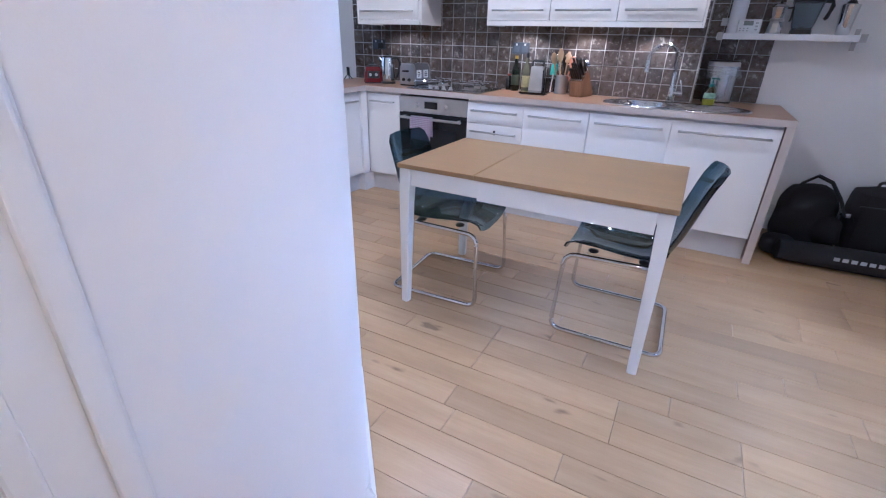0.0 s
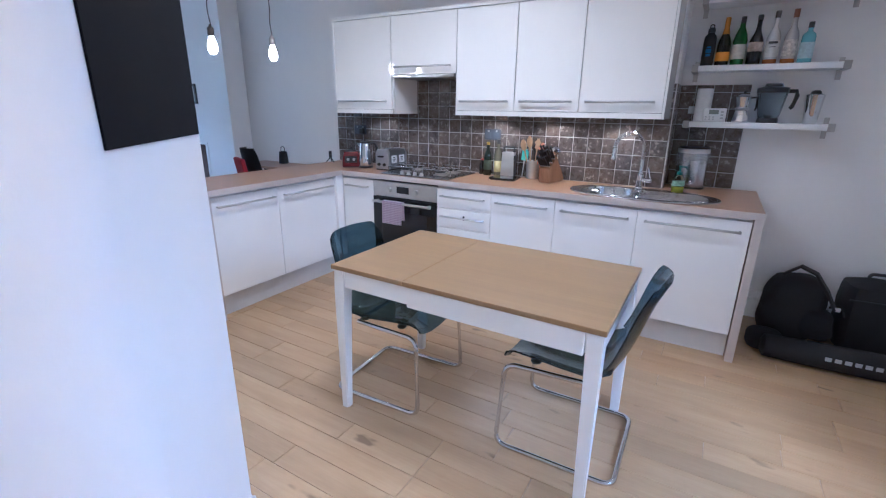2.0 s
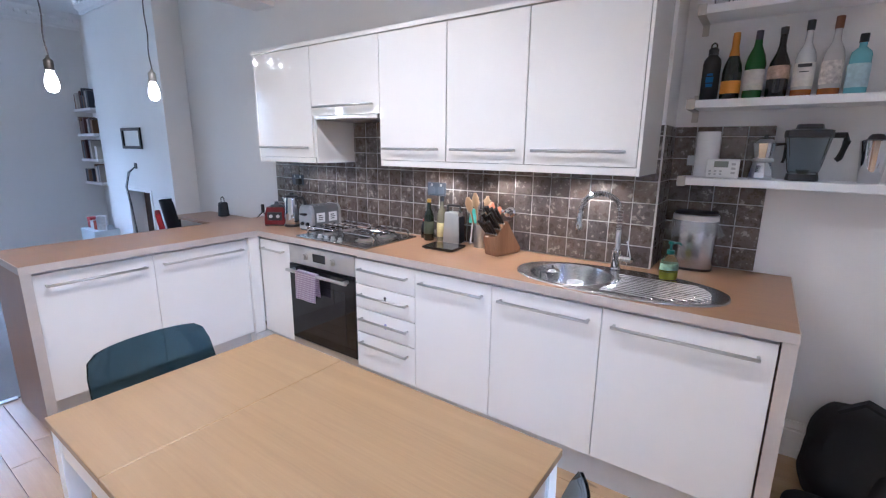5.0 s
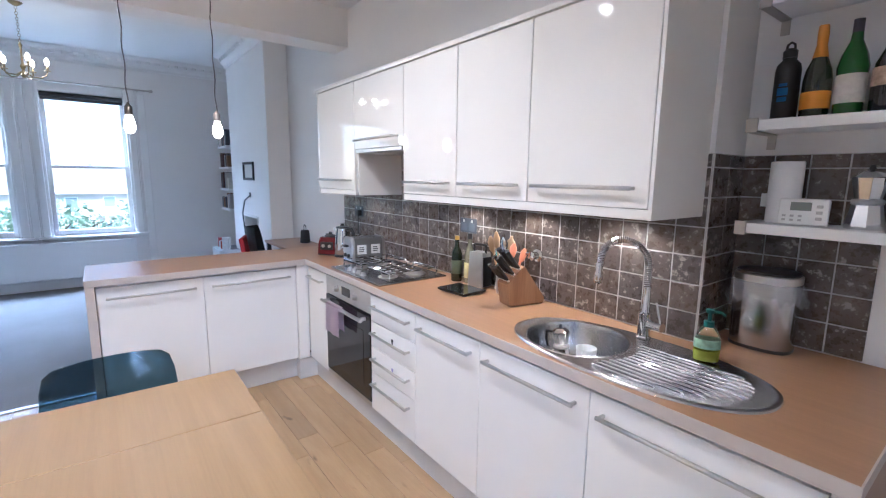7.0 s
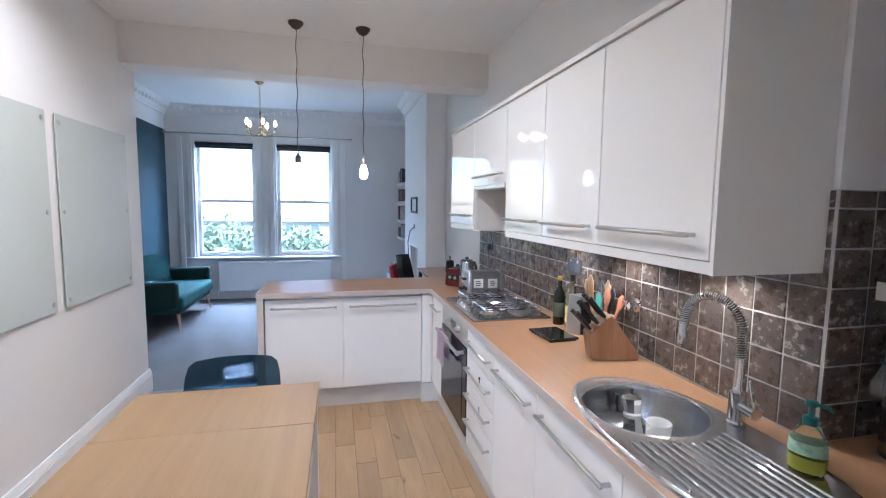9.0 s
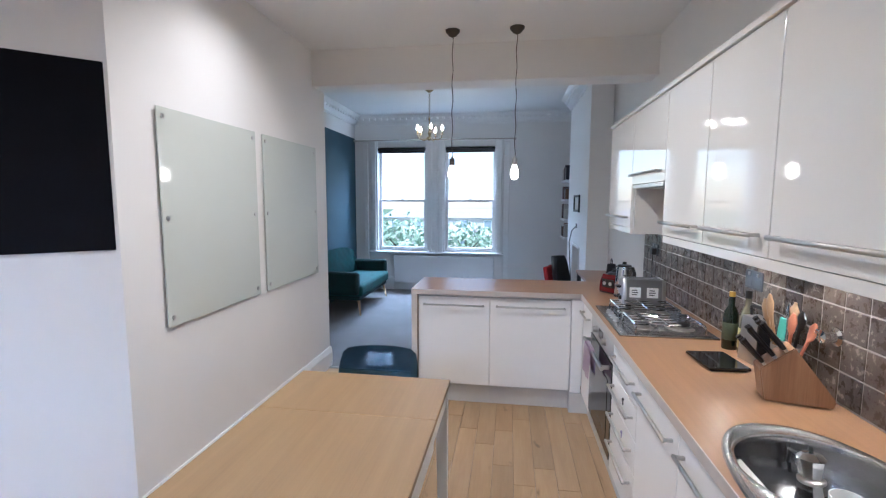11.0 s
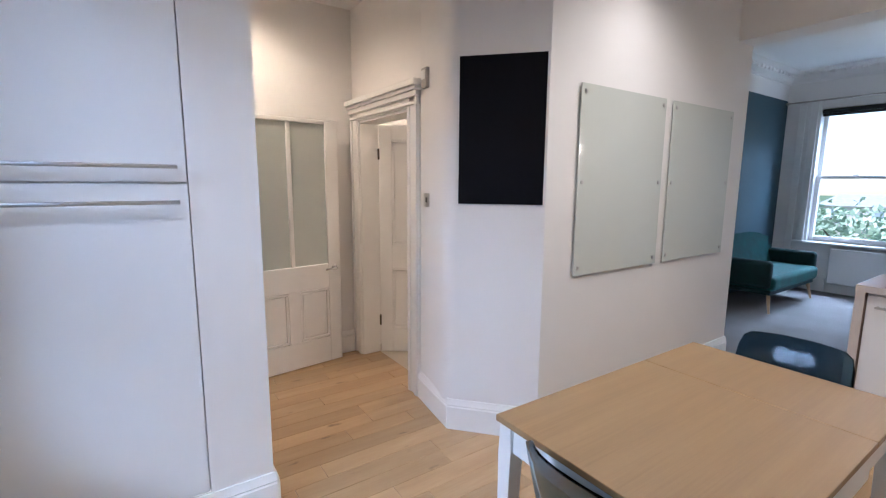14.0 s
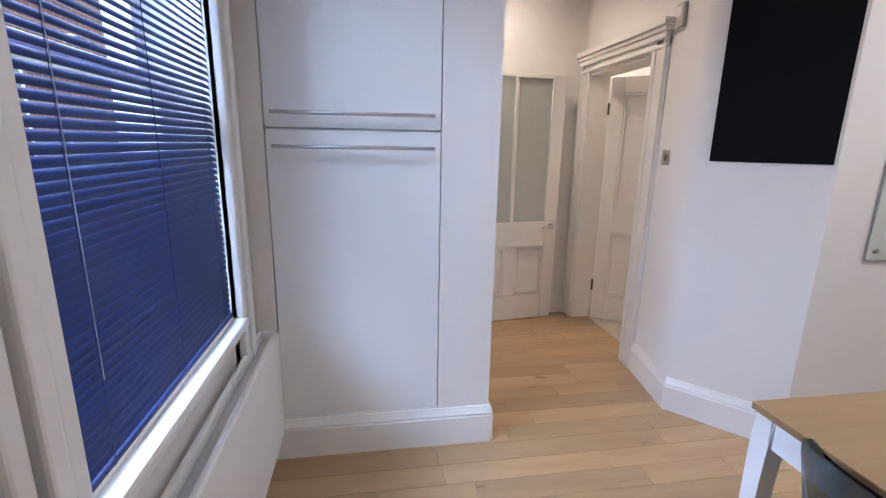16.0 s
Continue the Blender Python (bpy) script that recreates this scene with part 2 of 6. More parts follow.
def mesh_of(name, bm, material, smooth=True):
    bmesh.ops.recalc_face_normals(bm, faces=bm.faces[:])
    me = bpy.data.meshes.new(name)
    bm.to_mesh(me)
    bm.free()
    me.materials.append(material)
    if smooth:
        # flat faces of rounded boxes stay flat
        flags = [p.material_index == 0 for p in me.polygons]
        me.set_sharp_from_angle(angle=radians(35))
        me.polygons.foreach_set("use_smooth", flags)
        me.polygons.foreach_set("material_index", [0] * len(flags))
    return me


def part(name, bm, material, parent=None, label="", m=None):
    ob = new(name, mesh_of(name, bm, material))
    if parent is not None:
        ob.parent = parent
    if m is not None:
        ob.matrix_basis = m
    return tagged(ob, label)


def thing(name, m, label, category, group="", kind=""):
    ob = new(name)
    ob.empty_display_size = 0.05
    ob.matrix_basis = m if isinstance(m, Matrix) else pose(*m)
    return tagged(ob, label, category, group, kind)


def structure(name, bm, material, label="", category=""):
    return tagged(part(name, bm, material), label, category, "", "structure")


def writing(name, text, size, material, parent, m, depth=0.0006):
    """Built-in font letters as a mesh."""
    cu = bpy.data.curves.new(name, "FONT")
    cu.body, cu.size, cu.extrude, cu.align_x, cu.align_y = text, size, depth, "CENTER", "CENTER"
    tmp = bpy.data.objects.new(name, cu)
    scene.collection.objects.link(tmp)
    bpy.context.view_layer.update()
    me = bpy.data.meshes.new_from_object(tmp.evaluated_get(bpy.context.evaluated_depsgraph_get()))
    bpy.data.objects.remove(tmp)
    me.materials.clear()
    me.materials.append(material)
    ob = new(name, me)
    ob.parent, ob.matrix_basis = parent, m
    return ob

# ---- the large structure ----
KC, LC = 2.87, 3.07          # ceilings of kitchen and front room
YN, YS = 3.80, 0.975         # tiled wall and whiteboard wall
XW, XE = -7.0, 1.62          # front window wall and rear window wall
YH = -0.95                   # end wall of the hall
XH = -0.60                   # hall side of the bathroom wall
YB = -0.07                   # dark blue wall


def wall_with_holes(name, axis, at, thick, u0, u1, z0, z1, holes, material, label="", category="wall"):
    """A wall across one axis, from at to at + thick, with rectangular holes (u0, u1, z0, z1)."""
    bm = bmesh.new()
    us = sorted({u0, u1, *[h[0] for h in holes], *[h[1] for h in holes]})
    for a, b in zip(us, us[1:]):
        spans = [(h[2], h[3]) for h in holes if h[0] <= a + 1e-6 and h[1] >= b - 1e-6]
        free, low = [], z0
        for s0, s1 in sorted(spans):
            if s0 > low:
                free.append((low, s0))
            low = max(low, s1)
        if low < z1:
            free.append((low, z1))
        for c, d in free:
            lo, hi = min(at, at + thick), max(at, at + thick)
            if axis == "x":
                box(bm, lo, hi, a, b, c, d)
            else:
                box(bm, a, b, lo, hi, c, d)
    bmesh.ops.remove_doubles(bm, verts=bm.verts[:], dist=1e-5)
    return structure(name, bm, material, label, category)


W1, W2 = (0.345, 1.215), (1.555, 2.430)
WZ0, WZ1 = 0.70, 2.53
wall_with_holes("wall_west", "x", XW, -0.30, YB - 0.3, 4.3, 0, LC + 0.1, [(*W1, WZ0, WZ1), (*W2, WZ0, WZ1)], WALL, "white painted wall with two sash windows")
EW = (0.95, 1.90)
wall_with_holes("wall_east", "x", XE, 0.30, -1.3, 4.4, 0, KC + 0.1, [(*EW, 0.78, 2.52)], WALL, "white painted wall with one sash window")
wall_n = structure("wall_north", Box(-7.3, -0.02, YN, YN + 0.5, 0, LC + 0.1), WALL, "white painted wall behind the kitchen units", "wall")
wall_ne = structure("wall_north_recess", Box(-0.02, XE + 0.3, 4.07, 4.4, 0, KC + 0.1), WALL, "white painted wall behind open shelves", "wall")
structure("wall_south_board", Box(-3.18, -0.884, 0.83, YS, 0, KC + 0.05), WALL, "white painted wall carrying two glass boards", "wall")
structure("wall_board_end", Box(-3.18, -3.02, YB - 0.3, 0.83, 0, KC + 0.05), WALL, "white painted end of the partition wall", "wall")
structure("wall_blue", Box(-7.0, -3.18, YB - 0.3, YB, 0, 2.69), BLUE, "wall painted dark blue", "wall")
structure("wall_blue_frieze", Box(-7.0, -3.18, YB - 0.3, YB - 0.002, 2.69, LC + 0.1), WALL, "white frieze above the blue wall", "wall")
bm = bmesh.new()
bend = [((1 - t) ** 2 * -0.562 + 2 * t * (1 - t) * -0.503 + t * t * -0.540, (1 - t) ** 2 * 0.6185 + 2 * t * (1 - t) * 0.575 + t * t * 0.46) for t in (i / 8 for i in range(9))]
extrude(bm, [(-0.884, YS), (-0.884, 0.83), (-0.75, 0.50), (-0.75, 0.14), (XH, 0.14)] + bend[::-1], 0, KC + 0.05)
structure("wall_chamfer", bm, WALL, "white painted slanting corner wall", "wall")
BD = (-0.81, -0.01)
wall_with_holes("wall_hall_west", "x", XH - 0.15, 0.15, YH, 0.14, 0, KC + 0.05, [(*BD, 0, 1.985)], WALL, "white hall wall with a doorway")
structure("wall_hall_south", Box(-2.6, XE + 0.3, YH - 0.3, YH, 0, KC + 0.05), WALL, "white painted hall wall", "wall")
structure("wall_hall_east", Box(0.95, XE, YH, 0.30, 0, KC + 0.05), WALL, "white painted hall wall", "wall")
structure("wall_bathroom_west", Box(-2.6, -2.45, YH, 0.86, 0, KC + 0.05), WALL, "white bathroom wall", "wall")
wall_with_holes("chimney_breast", "y", 3.55, 0.242, -6.10, -4.42, 0, LC + 0.05, [(-5.50, -4.95, 0.22, 1.0)], WALL, "white painted chimney breast with a small hearth opening")
structure("hearth_brick", Box(-5.62, -4.83, 3.70, 3.789, 0.15, 1.08), plain("sooty_brick", (0.10, 0.065, 0.05), 0.95, vary=0.4, scale=9, grain=60, bumpy=0.6), "sooty brick at the back of the hearth", "hearth")
structure("ceiling_kitchen", Box(-3.04, XE + 0.3, -1.4, 4.4, KC, KC + 0.15), CEIL, "white painted kitchen ceiling", "ceiling")
structure("ceiling_front", Box(-7.3, -3.04, YB - 0.3, 4.3, LC, LC + 0.15), CEIL, "white painted ceiling", "ceiling")
structure("beam", Box(-3.184, -2.93, YS - 0.004, YN + 0.002, 2.575, LC + 0.02), WALL, "boxed white beam over the opening", "beam")
structure("floor_base", Box(-3.12, XE, YH, 4.07, -0.12, -0.012), SUBFLOOR, "dark joint under the boards", "floor")
structure("carpet", Box(-7.0, -3.13, YB, YN, -0.12, 0.004), CARPET, "mid grey cut pile carpet", "carpet")
structure("bathroom_floor", Box(-2.45, -0.75, YH, 0.70, -0.1, 0.002), plain("bath_tile", (0.62, 0.56, 0.47), 0.35), "pale bathroom floor", "floor")
structure("threshold_strip", Box(-3.14, -3.10, YS, 1.94, -0.005, 0.010, bevel=0.004), DULL, "metal strip between boards and carpet", "trim")
structure("ground", Box(-400, 400, -400, 400, -6.2, -6.0), plain("grass", (0.06, 0.10, 0.035), 0.9, vary=0.4, scale=0.3), "ground far below", "ground")


def skirting(bm, x0, y0, x1, y1, h=0.19, t=0.022):
    """A moulded skirting from one point to the other; the room lies to the left of the way."""
    d = Vector((x1 - x0, y1 - y0, 0))
    n = Vector((-d.y, d.x, 0)).normalized()
    prof = [(0.0, 0.0), (t, 0.0), (t, h * 0.74), (t * 0.75, h * 0.78), (t * 0.95, h * 0.82), (t * 0.6, h * 0.90), (t * 0.4, h), (0.0, h)]
    rings = []
    e = d.normalized() * 0.010
    for p in (Vector((x0, y0, 0)) - e, Vector((x1, y1, 0)) + e):
        rings.append([p + n * a + Vector((0, 0, b)) for a, b in prof])
    return ring_stack(bm, rings)


bm = bmesh.new()
for run in ((-3.18, YS, -0.884, YS), (-0.884, YS, -0.533, 0.580), (-0.535, 0.572, -0.60, 0.145), (-3.18, YB, -3.18, YS), (-0.60, YH, -0.30, YH)):
    skirting(bm, *run)
structure("baseboard_board_wall", bm, TRIM, "white moulded skirting board", "skirting board")
bm = skirting(bmesh.new(), XE, 4.07, 0.56, 4.07)
skirting(bm, XE, 2.1, XE, 4.07)
structure("baseboard_kitchen", bm, TRIM, "white moulded skirting board", "skirting board")
structure("baseboard_front", skirting(bmesh.new(), -7.0, YN - 0.005, -7.0, YB, 0.24), TRIM, "white moulded skirting board", "skirting board")

# cornice of the front room
bm = bmesh.new()


def cornice(bm, x0, y0, x1, y1):
    d = Vector((x1 - x0, y1 - y0, 0))
    n = Vector((-d.y, d.x, 0)).normalized()
    prof = [(0, 0), (0, -0.16), (0.02, -0.16), (0.025, -0.13), (0.06, -0.10), (0.08, -0.05), (0.13, -0.03), (0.15, 0)]
    ring_stack(bm, [[p + n * a + Vector((0, 0, LC + b)) for a, b in prof] for p in (Vector((x0, y0, 0)), Vector((x1, y1, 0)))])
    k = int(d.length / 0.11)
    for i in range(k):
        p = Vector((x0, y0, 0)) + d * ((i + 0.5) / k)
        q = d.normalized() * 0.026
        a = p + n * 0.02 - q
        b = p + n * 0.095 + q
        box(bm, min(a.x, b.x), max(a.x, b.x), min(a.y, b.y), max(a.y, b.y), LC - 0.085, LC - 0.03, bevel=0.008, segs=1)


for run in ((-7.0, YN - 0.005, -7.0, YB), (-7.0, YB, -3.18, YB), (-4.42, 3.55, -6.10, 3.55), (-3.18, YN - 0.005, -4.42, YN - 0.005), (-4.42, YN - 0.005, -4.42, 3.55)):
    cornice(bm, *run)
structure("cornice", bm, CEIL, "white plaster cornice with small blocks", "cornice")

# ---- sash windows ----


def sash_window(name, m, width, z0, z1, meet, label):
    """A two-leaf sash in an opening; local x across, y towards the room, z up."""
    w = thing(name, m, label, "window", "", "structure")
    h = width / 2
    for n, (ya, a, b) in (("lower_sash", (0.0, z0, meet + 0.02)), ("upper_sash", (-0.05, meet - 0.02, z1))):
        s = 0.05
        bm = bmesh.new()
        box(bm, -h, -h + s, ya - 0.02, ya + 0.02, a, b, bevel=0.005)
        box(bm, h - s, h, ya - 0.02, ya + 0.02, a, b, bevel=0.005)
        box(bm, -h + s, h - s, ya - 0.02, ya + 0.02, a, a + (0.075 if n == "lower_sash" else 0.04), bevel=0.005)
        box(bm, -h + s, h - s, ya - 0.02, ya + 0.02, b - 0.04, b, bevel=0.005)
        leaf = part(n, bm, TRIM, w)
        pane = part("pane", Box(-h + s, h - s, ya - 0.003, ya + 0.003, a + 0.04, b - 0.04), PANE, leaf, "clear window glass")
        pane.visible_shadow = False
    bm = bmesh.new()
    for x0, x1, y0, y1, a, b in ((-h - 0.13, -h, 0.02, 0.10, z0 - 0.02, z1 + 0.12), (h, h + 0.13, 0.02, 0.10, z0 - 0.02, z1 + 0.12), (-h, h, 0.02, 0.10, z1, z1 + 0.12),
                                 (-h - 0.11, -h - 0.03, 0.10, 0.125, z0 - 0.02, z1 + 0.10), (h + 0.03, h + 0.11, 0.10, 0.125, z0 - 0.02, z1 + 0.10)):
        box(bm, x0, x1, y0, y1, a, b, bevel=0.008)
    part("window_frame", bm, TRIM, w)
    part("window_sill", Box(-h - 0.16, h + 0.16, 0.0, 0.17, z0 - 0.035, z0, bevel=0.01), TRIM, w)
    part("sash_lock", Box(-0.03, 0.03, 0.02, 0.05, meet + 0.02, meet + 0.04, bevel=0.006), DULL, w, "small metal sash catch")
    return w


for i, (a, b) in enumerate((W1, W2)):
    sash_window("window_%d" % (i + 1), pose(XW - 0.08, (a + b) / 2, 0, 0, 0, -90), b - a, WZ0, WZ1, 1.60, "white painted timber sash window in daylight")
    bl = thing("roller_blind", (XW + 0.0, (a + b) / 2, 2.465), "dark rolled-up blind at the window head", "blind", "roller blinds")
    part("roll", Tube([(0.0, -0.425, 0.03), (0.0, 0.425, 0.03)], 0.03, 12), BLACKP, bl)
    part("rail", Box(-0.012, 0.012, -0.42, 0.42, -0.035, 0.0, bevel=0.004), BLACKP, bl)
east = sash_window("window_3", pose(XE + 0.16, (EW[0] + EW[1]) / 2, 0, 0, 0, 90), EW[1] - EW[0], 0.80, 2.50, 1.62, "white timber sash window behind a blue blind")
# moulded architrave round the rear window
bm = bmesh.new()
for y0, y1 in ((0.745, 0.95), (1.90, 2.10)):
    s = 1 if y0 < 1 else -1
    e = y1 if s > 0 else y0
    for k, (d, w) in enumerate(((0.030, 0.215), (0.045, 0.150), (0.060, 0.100), (0.048, 0.045))):
        a, b = (e - w * s, e - (w - 0.045) * s)
        box(bm, XE - d, XE + 0.002, min(a, b), max(a, b), 0.0 if s > 0 else 0.62, 2.72, bevel=0.008)
    a, b = (e - 0.215 * s, e)
    box(bm, XE - 0.022, XE + 0.004, min(a, b), max(a, b), 0.0 if s > 0 else 0.62, 2.70)
box(bm, XE - 0.05, XE + 0.002, 0.745, 2.10, 2.54, 2.72, bevel=0.012)
structure("trim_window_east", bm, TRIM, "white moulded window architrave", "trim")
structure("sill_east", Box(XE - 0.06, XE + 0.14, 0.93, 1.93, 0.745, 0.785, bevel=0.012), TRIM, "white painted window sill", "sill")


def venetian_blind():
    b = thing("venetian_blind", (XE + 0.005, 1.405, 0.795), "dark blue metal venetian blind with tilted slats", "blind")
    w = 0.452
    part("headrail", Box(-0.02, 0.02, -w, w, 1.66, 1.69, bevel=0.003), SLAT, b)
    part("bottom_rail", Box(-0.014, 0.014, -w, w, 0.0, 0.014, bevel=0.004), SLAT, b)
    bm = bmesh.new()
    t = radians(50)
    prof = [(-0.0125, -0.0012), (-0.006, 0.0012), (0.0, 0.002), (0.006, 0.0012), (0.0125, -0.0012)]
    pts = [(a * math.cos(t) - c * math.sin(t), a * math.sin(t) + c * math.cos(t)) for a, c in prof]
    ring = pts + [(a + 0.0002, c - 0.0007) for a, c in pts[::-1]]
    ring_stack(bm, [[(a, y, c) for a, c in ring] for y in (-w, w)])
    slat = mesh_of("slat", bm, SLAT)
    n = 76
    for i in range(n):
        o = new("slat", slat)
        o.parent, o.location = b, (0, 0, 0.028 + i * (1.62 / n))
    for y in (-0.36, 0.0, 0.36):
        part("ladder_cord", Tube([(-0.014, y, 0.0), (-0.014, y, 1.66)], 0.0012, 6), SLAT, b)
    part("pull_cord", Tube([(-0.03, 0.39, 1.66), (-0.032, 0.385, 0.9), (-0.03, 0.38, 0.2)], 0.0011, 6), plain("grey_cord", (0.30, 0.31, 0.34), 0.8), b, "thin grey pull cord")
    return b


SLAT = plain("blue_slat_enamel", (0.006, 0.020, 0.115), 0.36, vary=0.08, scale=8)
venetian_blind()


def radiator(m, w, h, label):
    r = thing("radiator", m, label, "radiator")
    bm = Box(-w / 2, w / 2, -0.012, 0.012, 0.0, h, bevel=0.008)
    part("front_panel", bm, WHITEL, r)
    part("back_panel", Box(-w / 2, w / 2, 0.055, 0.075, 0.0, h, bevel=0.006), WHITEL, r)
    for s in (-1, 1):
        part("side_cover", Box(s * w / 2 - 0.006, s * w / 2 + 0.006, 0.013, 0.054, 0.02, h - 0.004, bevel=0.003), WHITEL, r)
    part("grille", Box(-w / 2 + 0.01, w / 2 - 0.01, 0.016, 0.051, 0.02, h - 0.03), KICK, r)
    for s in (-1, 1):
        part("pipe", Tube([(s * (w / 2 + 0.03), 0.035, -0.12), (s * (w / 2 + 0.03), 0.035, 0.05), (s * (w / 2 - 0.01), 0.035, 0.05)], 0.008), WHITEL, r)
        part("bracket", Box(s * w / 3 - 0.02, s * w / 3 + 0.02, 0.076, 0.105, 0.1, h - 0.1), WHITEL, r)
    return r


radiator(pose(XE - 0.105, 1.42, 0.13, 0, 0, -90), 1.42, 0.50, "white panel radiator under the blue blind")
radiator(pose(XW + 0.11, 1.54, 0.15, 0, 0, 90), 1.76, 0.48, "white panel radiator under the front windows")

# ---- doors of the hall ----


def panel_door(name, m, w, h, label, glazed):
    """Leaf from the hinge along +x, front on -y."""
    d = thing(name, m, label, "door", "", "structure")
    t = 0.02
    bm = bmesh.new()
    st, mid = 0.105, (0.735 if glazed else 0.86)
    lock = 0.20
    cx = w / 2
    for x0, x1, z0, z1 in ((0, st, 0.008, h), (w - st, w, 0.008, h), (st, w - st, 0.008, 0.22), (st, w - st, h - (0.03 if glazed else 0.12), h), (st, w - st, mid - lock / 2, mid + lock / 2), (cx - 0.05, cx + 0.05, 0.22, mid - lock / 2)):
        box(bm, x0, x1, -t, t, z0, z1, bevel=0.003, segs=1)
    if not glazed:
        box(bm, cx - 0.05, cx + 0.05, -t, t, mid + lock / 2, h - 0.12, bevel=0.003, segs=1)
    else:
        box(bm, cx - 0.016, cx + 0.016, -t, t, mid + lock / 2, h - 0.03, bevel=0.004, segs=1)
    part("leaf", bm, TRIM, d)
    low = ((st, cx - 0.05, 0.22, mid - lock / 2), (cx + 0.05, w - st, 0.22, mid - lock / 2))
    high = ((st, cx - (0.016 if glazed else 0.05), mid + lock / 2, h - (0.03 if glazed else 0.12)), (cx + (0.016 if glazed else 0.05), w - st, mid + lock / 2, h - (0.03 if glazed else 0.12)))
    for x0, x1, z0, z1 in low + (() if glazed else high):
        bm = Box(x0, x1, -0.006, 0.006, z0, z1)
        for s in (-1, 1):
            box(bm, x0, x1, s * 0.006, s * 0.016, z0, z0 + 0.022, bevel=0.004, segs=1)
            box(bm, x0, x1, s * 0.006, s * 0.016, z1 - 0.022, z1, bevel=0.004, segs=1)
            box(bm, x0, x0 + 0.022, s * 0.006, s * 0.014, z0 + 0.02, z1 - 0.02, bevel=0.004, segs=1)
            box(bm, x1 - 0.022, x1, s * 0.006, s * 0.014, z0 + 0.02, z1 - 0.02, bevel=0.004, segs=1)
        part("panel", bm, TRIM, d)
    if glazed:
        for x0, x1, z0, z1 in high:
            part("pane", Box(x0, x1, -0.004, 0.004, z0, z1), FROSTD, d, "frosted glass pane")
    for s in (-1, 1):
        hb = Lathe([(0.024, 0), (0.024, 0.006), (0.010, 0.009), (0.009, 0.03), (0.012, 0.045), (0.0, 0.05)], 16, turn=Matrix.Rotation(radians(90) * s, 3, "X"))
        tube(hb, [(0, -s * 0.045, 0), (-0.05, -s * 0.047, 0.002), (-0.095, -s * 0.042, -0.004)], [0.008, 0.008, 0.007], 8)
        part("door_handle", hb, CHROME, d, "chrome lever handle", pose(w - 0.055, -s * 0.02, mid + (0.062 if glazed else 0.005)))
    for z in (0.25, h - 0.28):
        part("hinge", Box(-0.012, 0.004, -0.026, 0.012, z, z + 0.09, bevel=0.003), DARKMETAL, d, "dark metal hinge")
    return d


FROSTD = plain("frosted_pane", (0.50, 0.53, 0.49), 0.35, vary=0.03, scale=3, bumpy=0.1)
panel_door("door_1", pose(0.385, -0.752, 0, 0, 0, 187.0), 0.80, 1.965, "white half-glazed panel door folded back against the wall", True)
panel_door("door_2", pose(-0.765, -0.787, 0, 0, 0, 144), 0.76, 1.96, "white panelled door standing open into the bathroom", False)
bm = bmesh.new()
for s, y0, y1 in ((1, -0.01, 0.14), (-1, YH + 0.002, -0.81)):
    for a, b, d in ((0.0, 1.0, 0.018), (0.05, 0.30, 0.024), (0.70, 0.95, 0.030)):
        if s < 0:
            a, b = 1 - b, 1 - a
        lo, hi = y0 + (y1 - y0) * a, y0 + (y1 - y0) * b
        box(bm, XH - 0.002, XH + d, lo, hi, 0, 2.10, bevel=0.006)
for z0, z1, d, e in ((1.985, 2.10, 0.018, 0), (1.995, 2.02, 0.032, 0), (2.045, 2.08, 0.040, 0.0), (2.08, 2.105, 0.055, 0.015), (2.105, 2.145, 0.075, 0.03)):
    box(bm, XH - 0.002, XH + d, YH + 0.002, 0.14 + e, z0, z1, bevel=0.006)
box(bm, XH - 0.154, XH + 0.004, -0.026, -0.0115, 0, 1.965, bevel=0.002)
box(bm, XH - 0.154, XH + 0.004, -0.8085, -0.794, 0, 1.965, bevel=0.002)
box(bm, XH - 0.154, XH + 0.004, -0.8085, -0.0115, 1.966, 1.9835, bevel=0.002)
structure("trim_door_bathroom", bm, TRIM, "white moulded door architrave with a corniced head", "trim")

# ---- built-in cupboard ----
bm = Box(0.54, XE, 0.30, 0.690, 0.0, KC + 0.03)
structure("cupboard_surround", bm, WALL, "white boxed surround of the built-in cupboard", "wall")
bm = skirting(bmesh.new(), 0.54, 0.712, 1.555, 0.712, 0.19, 0.025)
skirting(bm, 0.54, 0.30, 0.54, 0.712, 0.19, 0.025)
structure("baseboard_cupboard", bm, TRIM, "white moulded skirting board", "skirting board")


def bar_handle(parent, m, length, r=0.006, stand=0.032, mat=None):
    bm = Tube([(-length / 2, -stand, 0), (length / 2, -stand, 0)], r * 1.25, 8)
    for s in (-1, 1):
        box(bm, s * (length / 2 - 0.008) - 0.006, s * (length / 2 - 0.008) + 0.006, -stand, 0.0, -r, r, bevel=0.002, segs=1)
    return part("handle", bm, mat or STEEL, parent, "brushed steel bar handle", m)


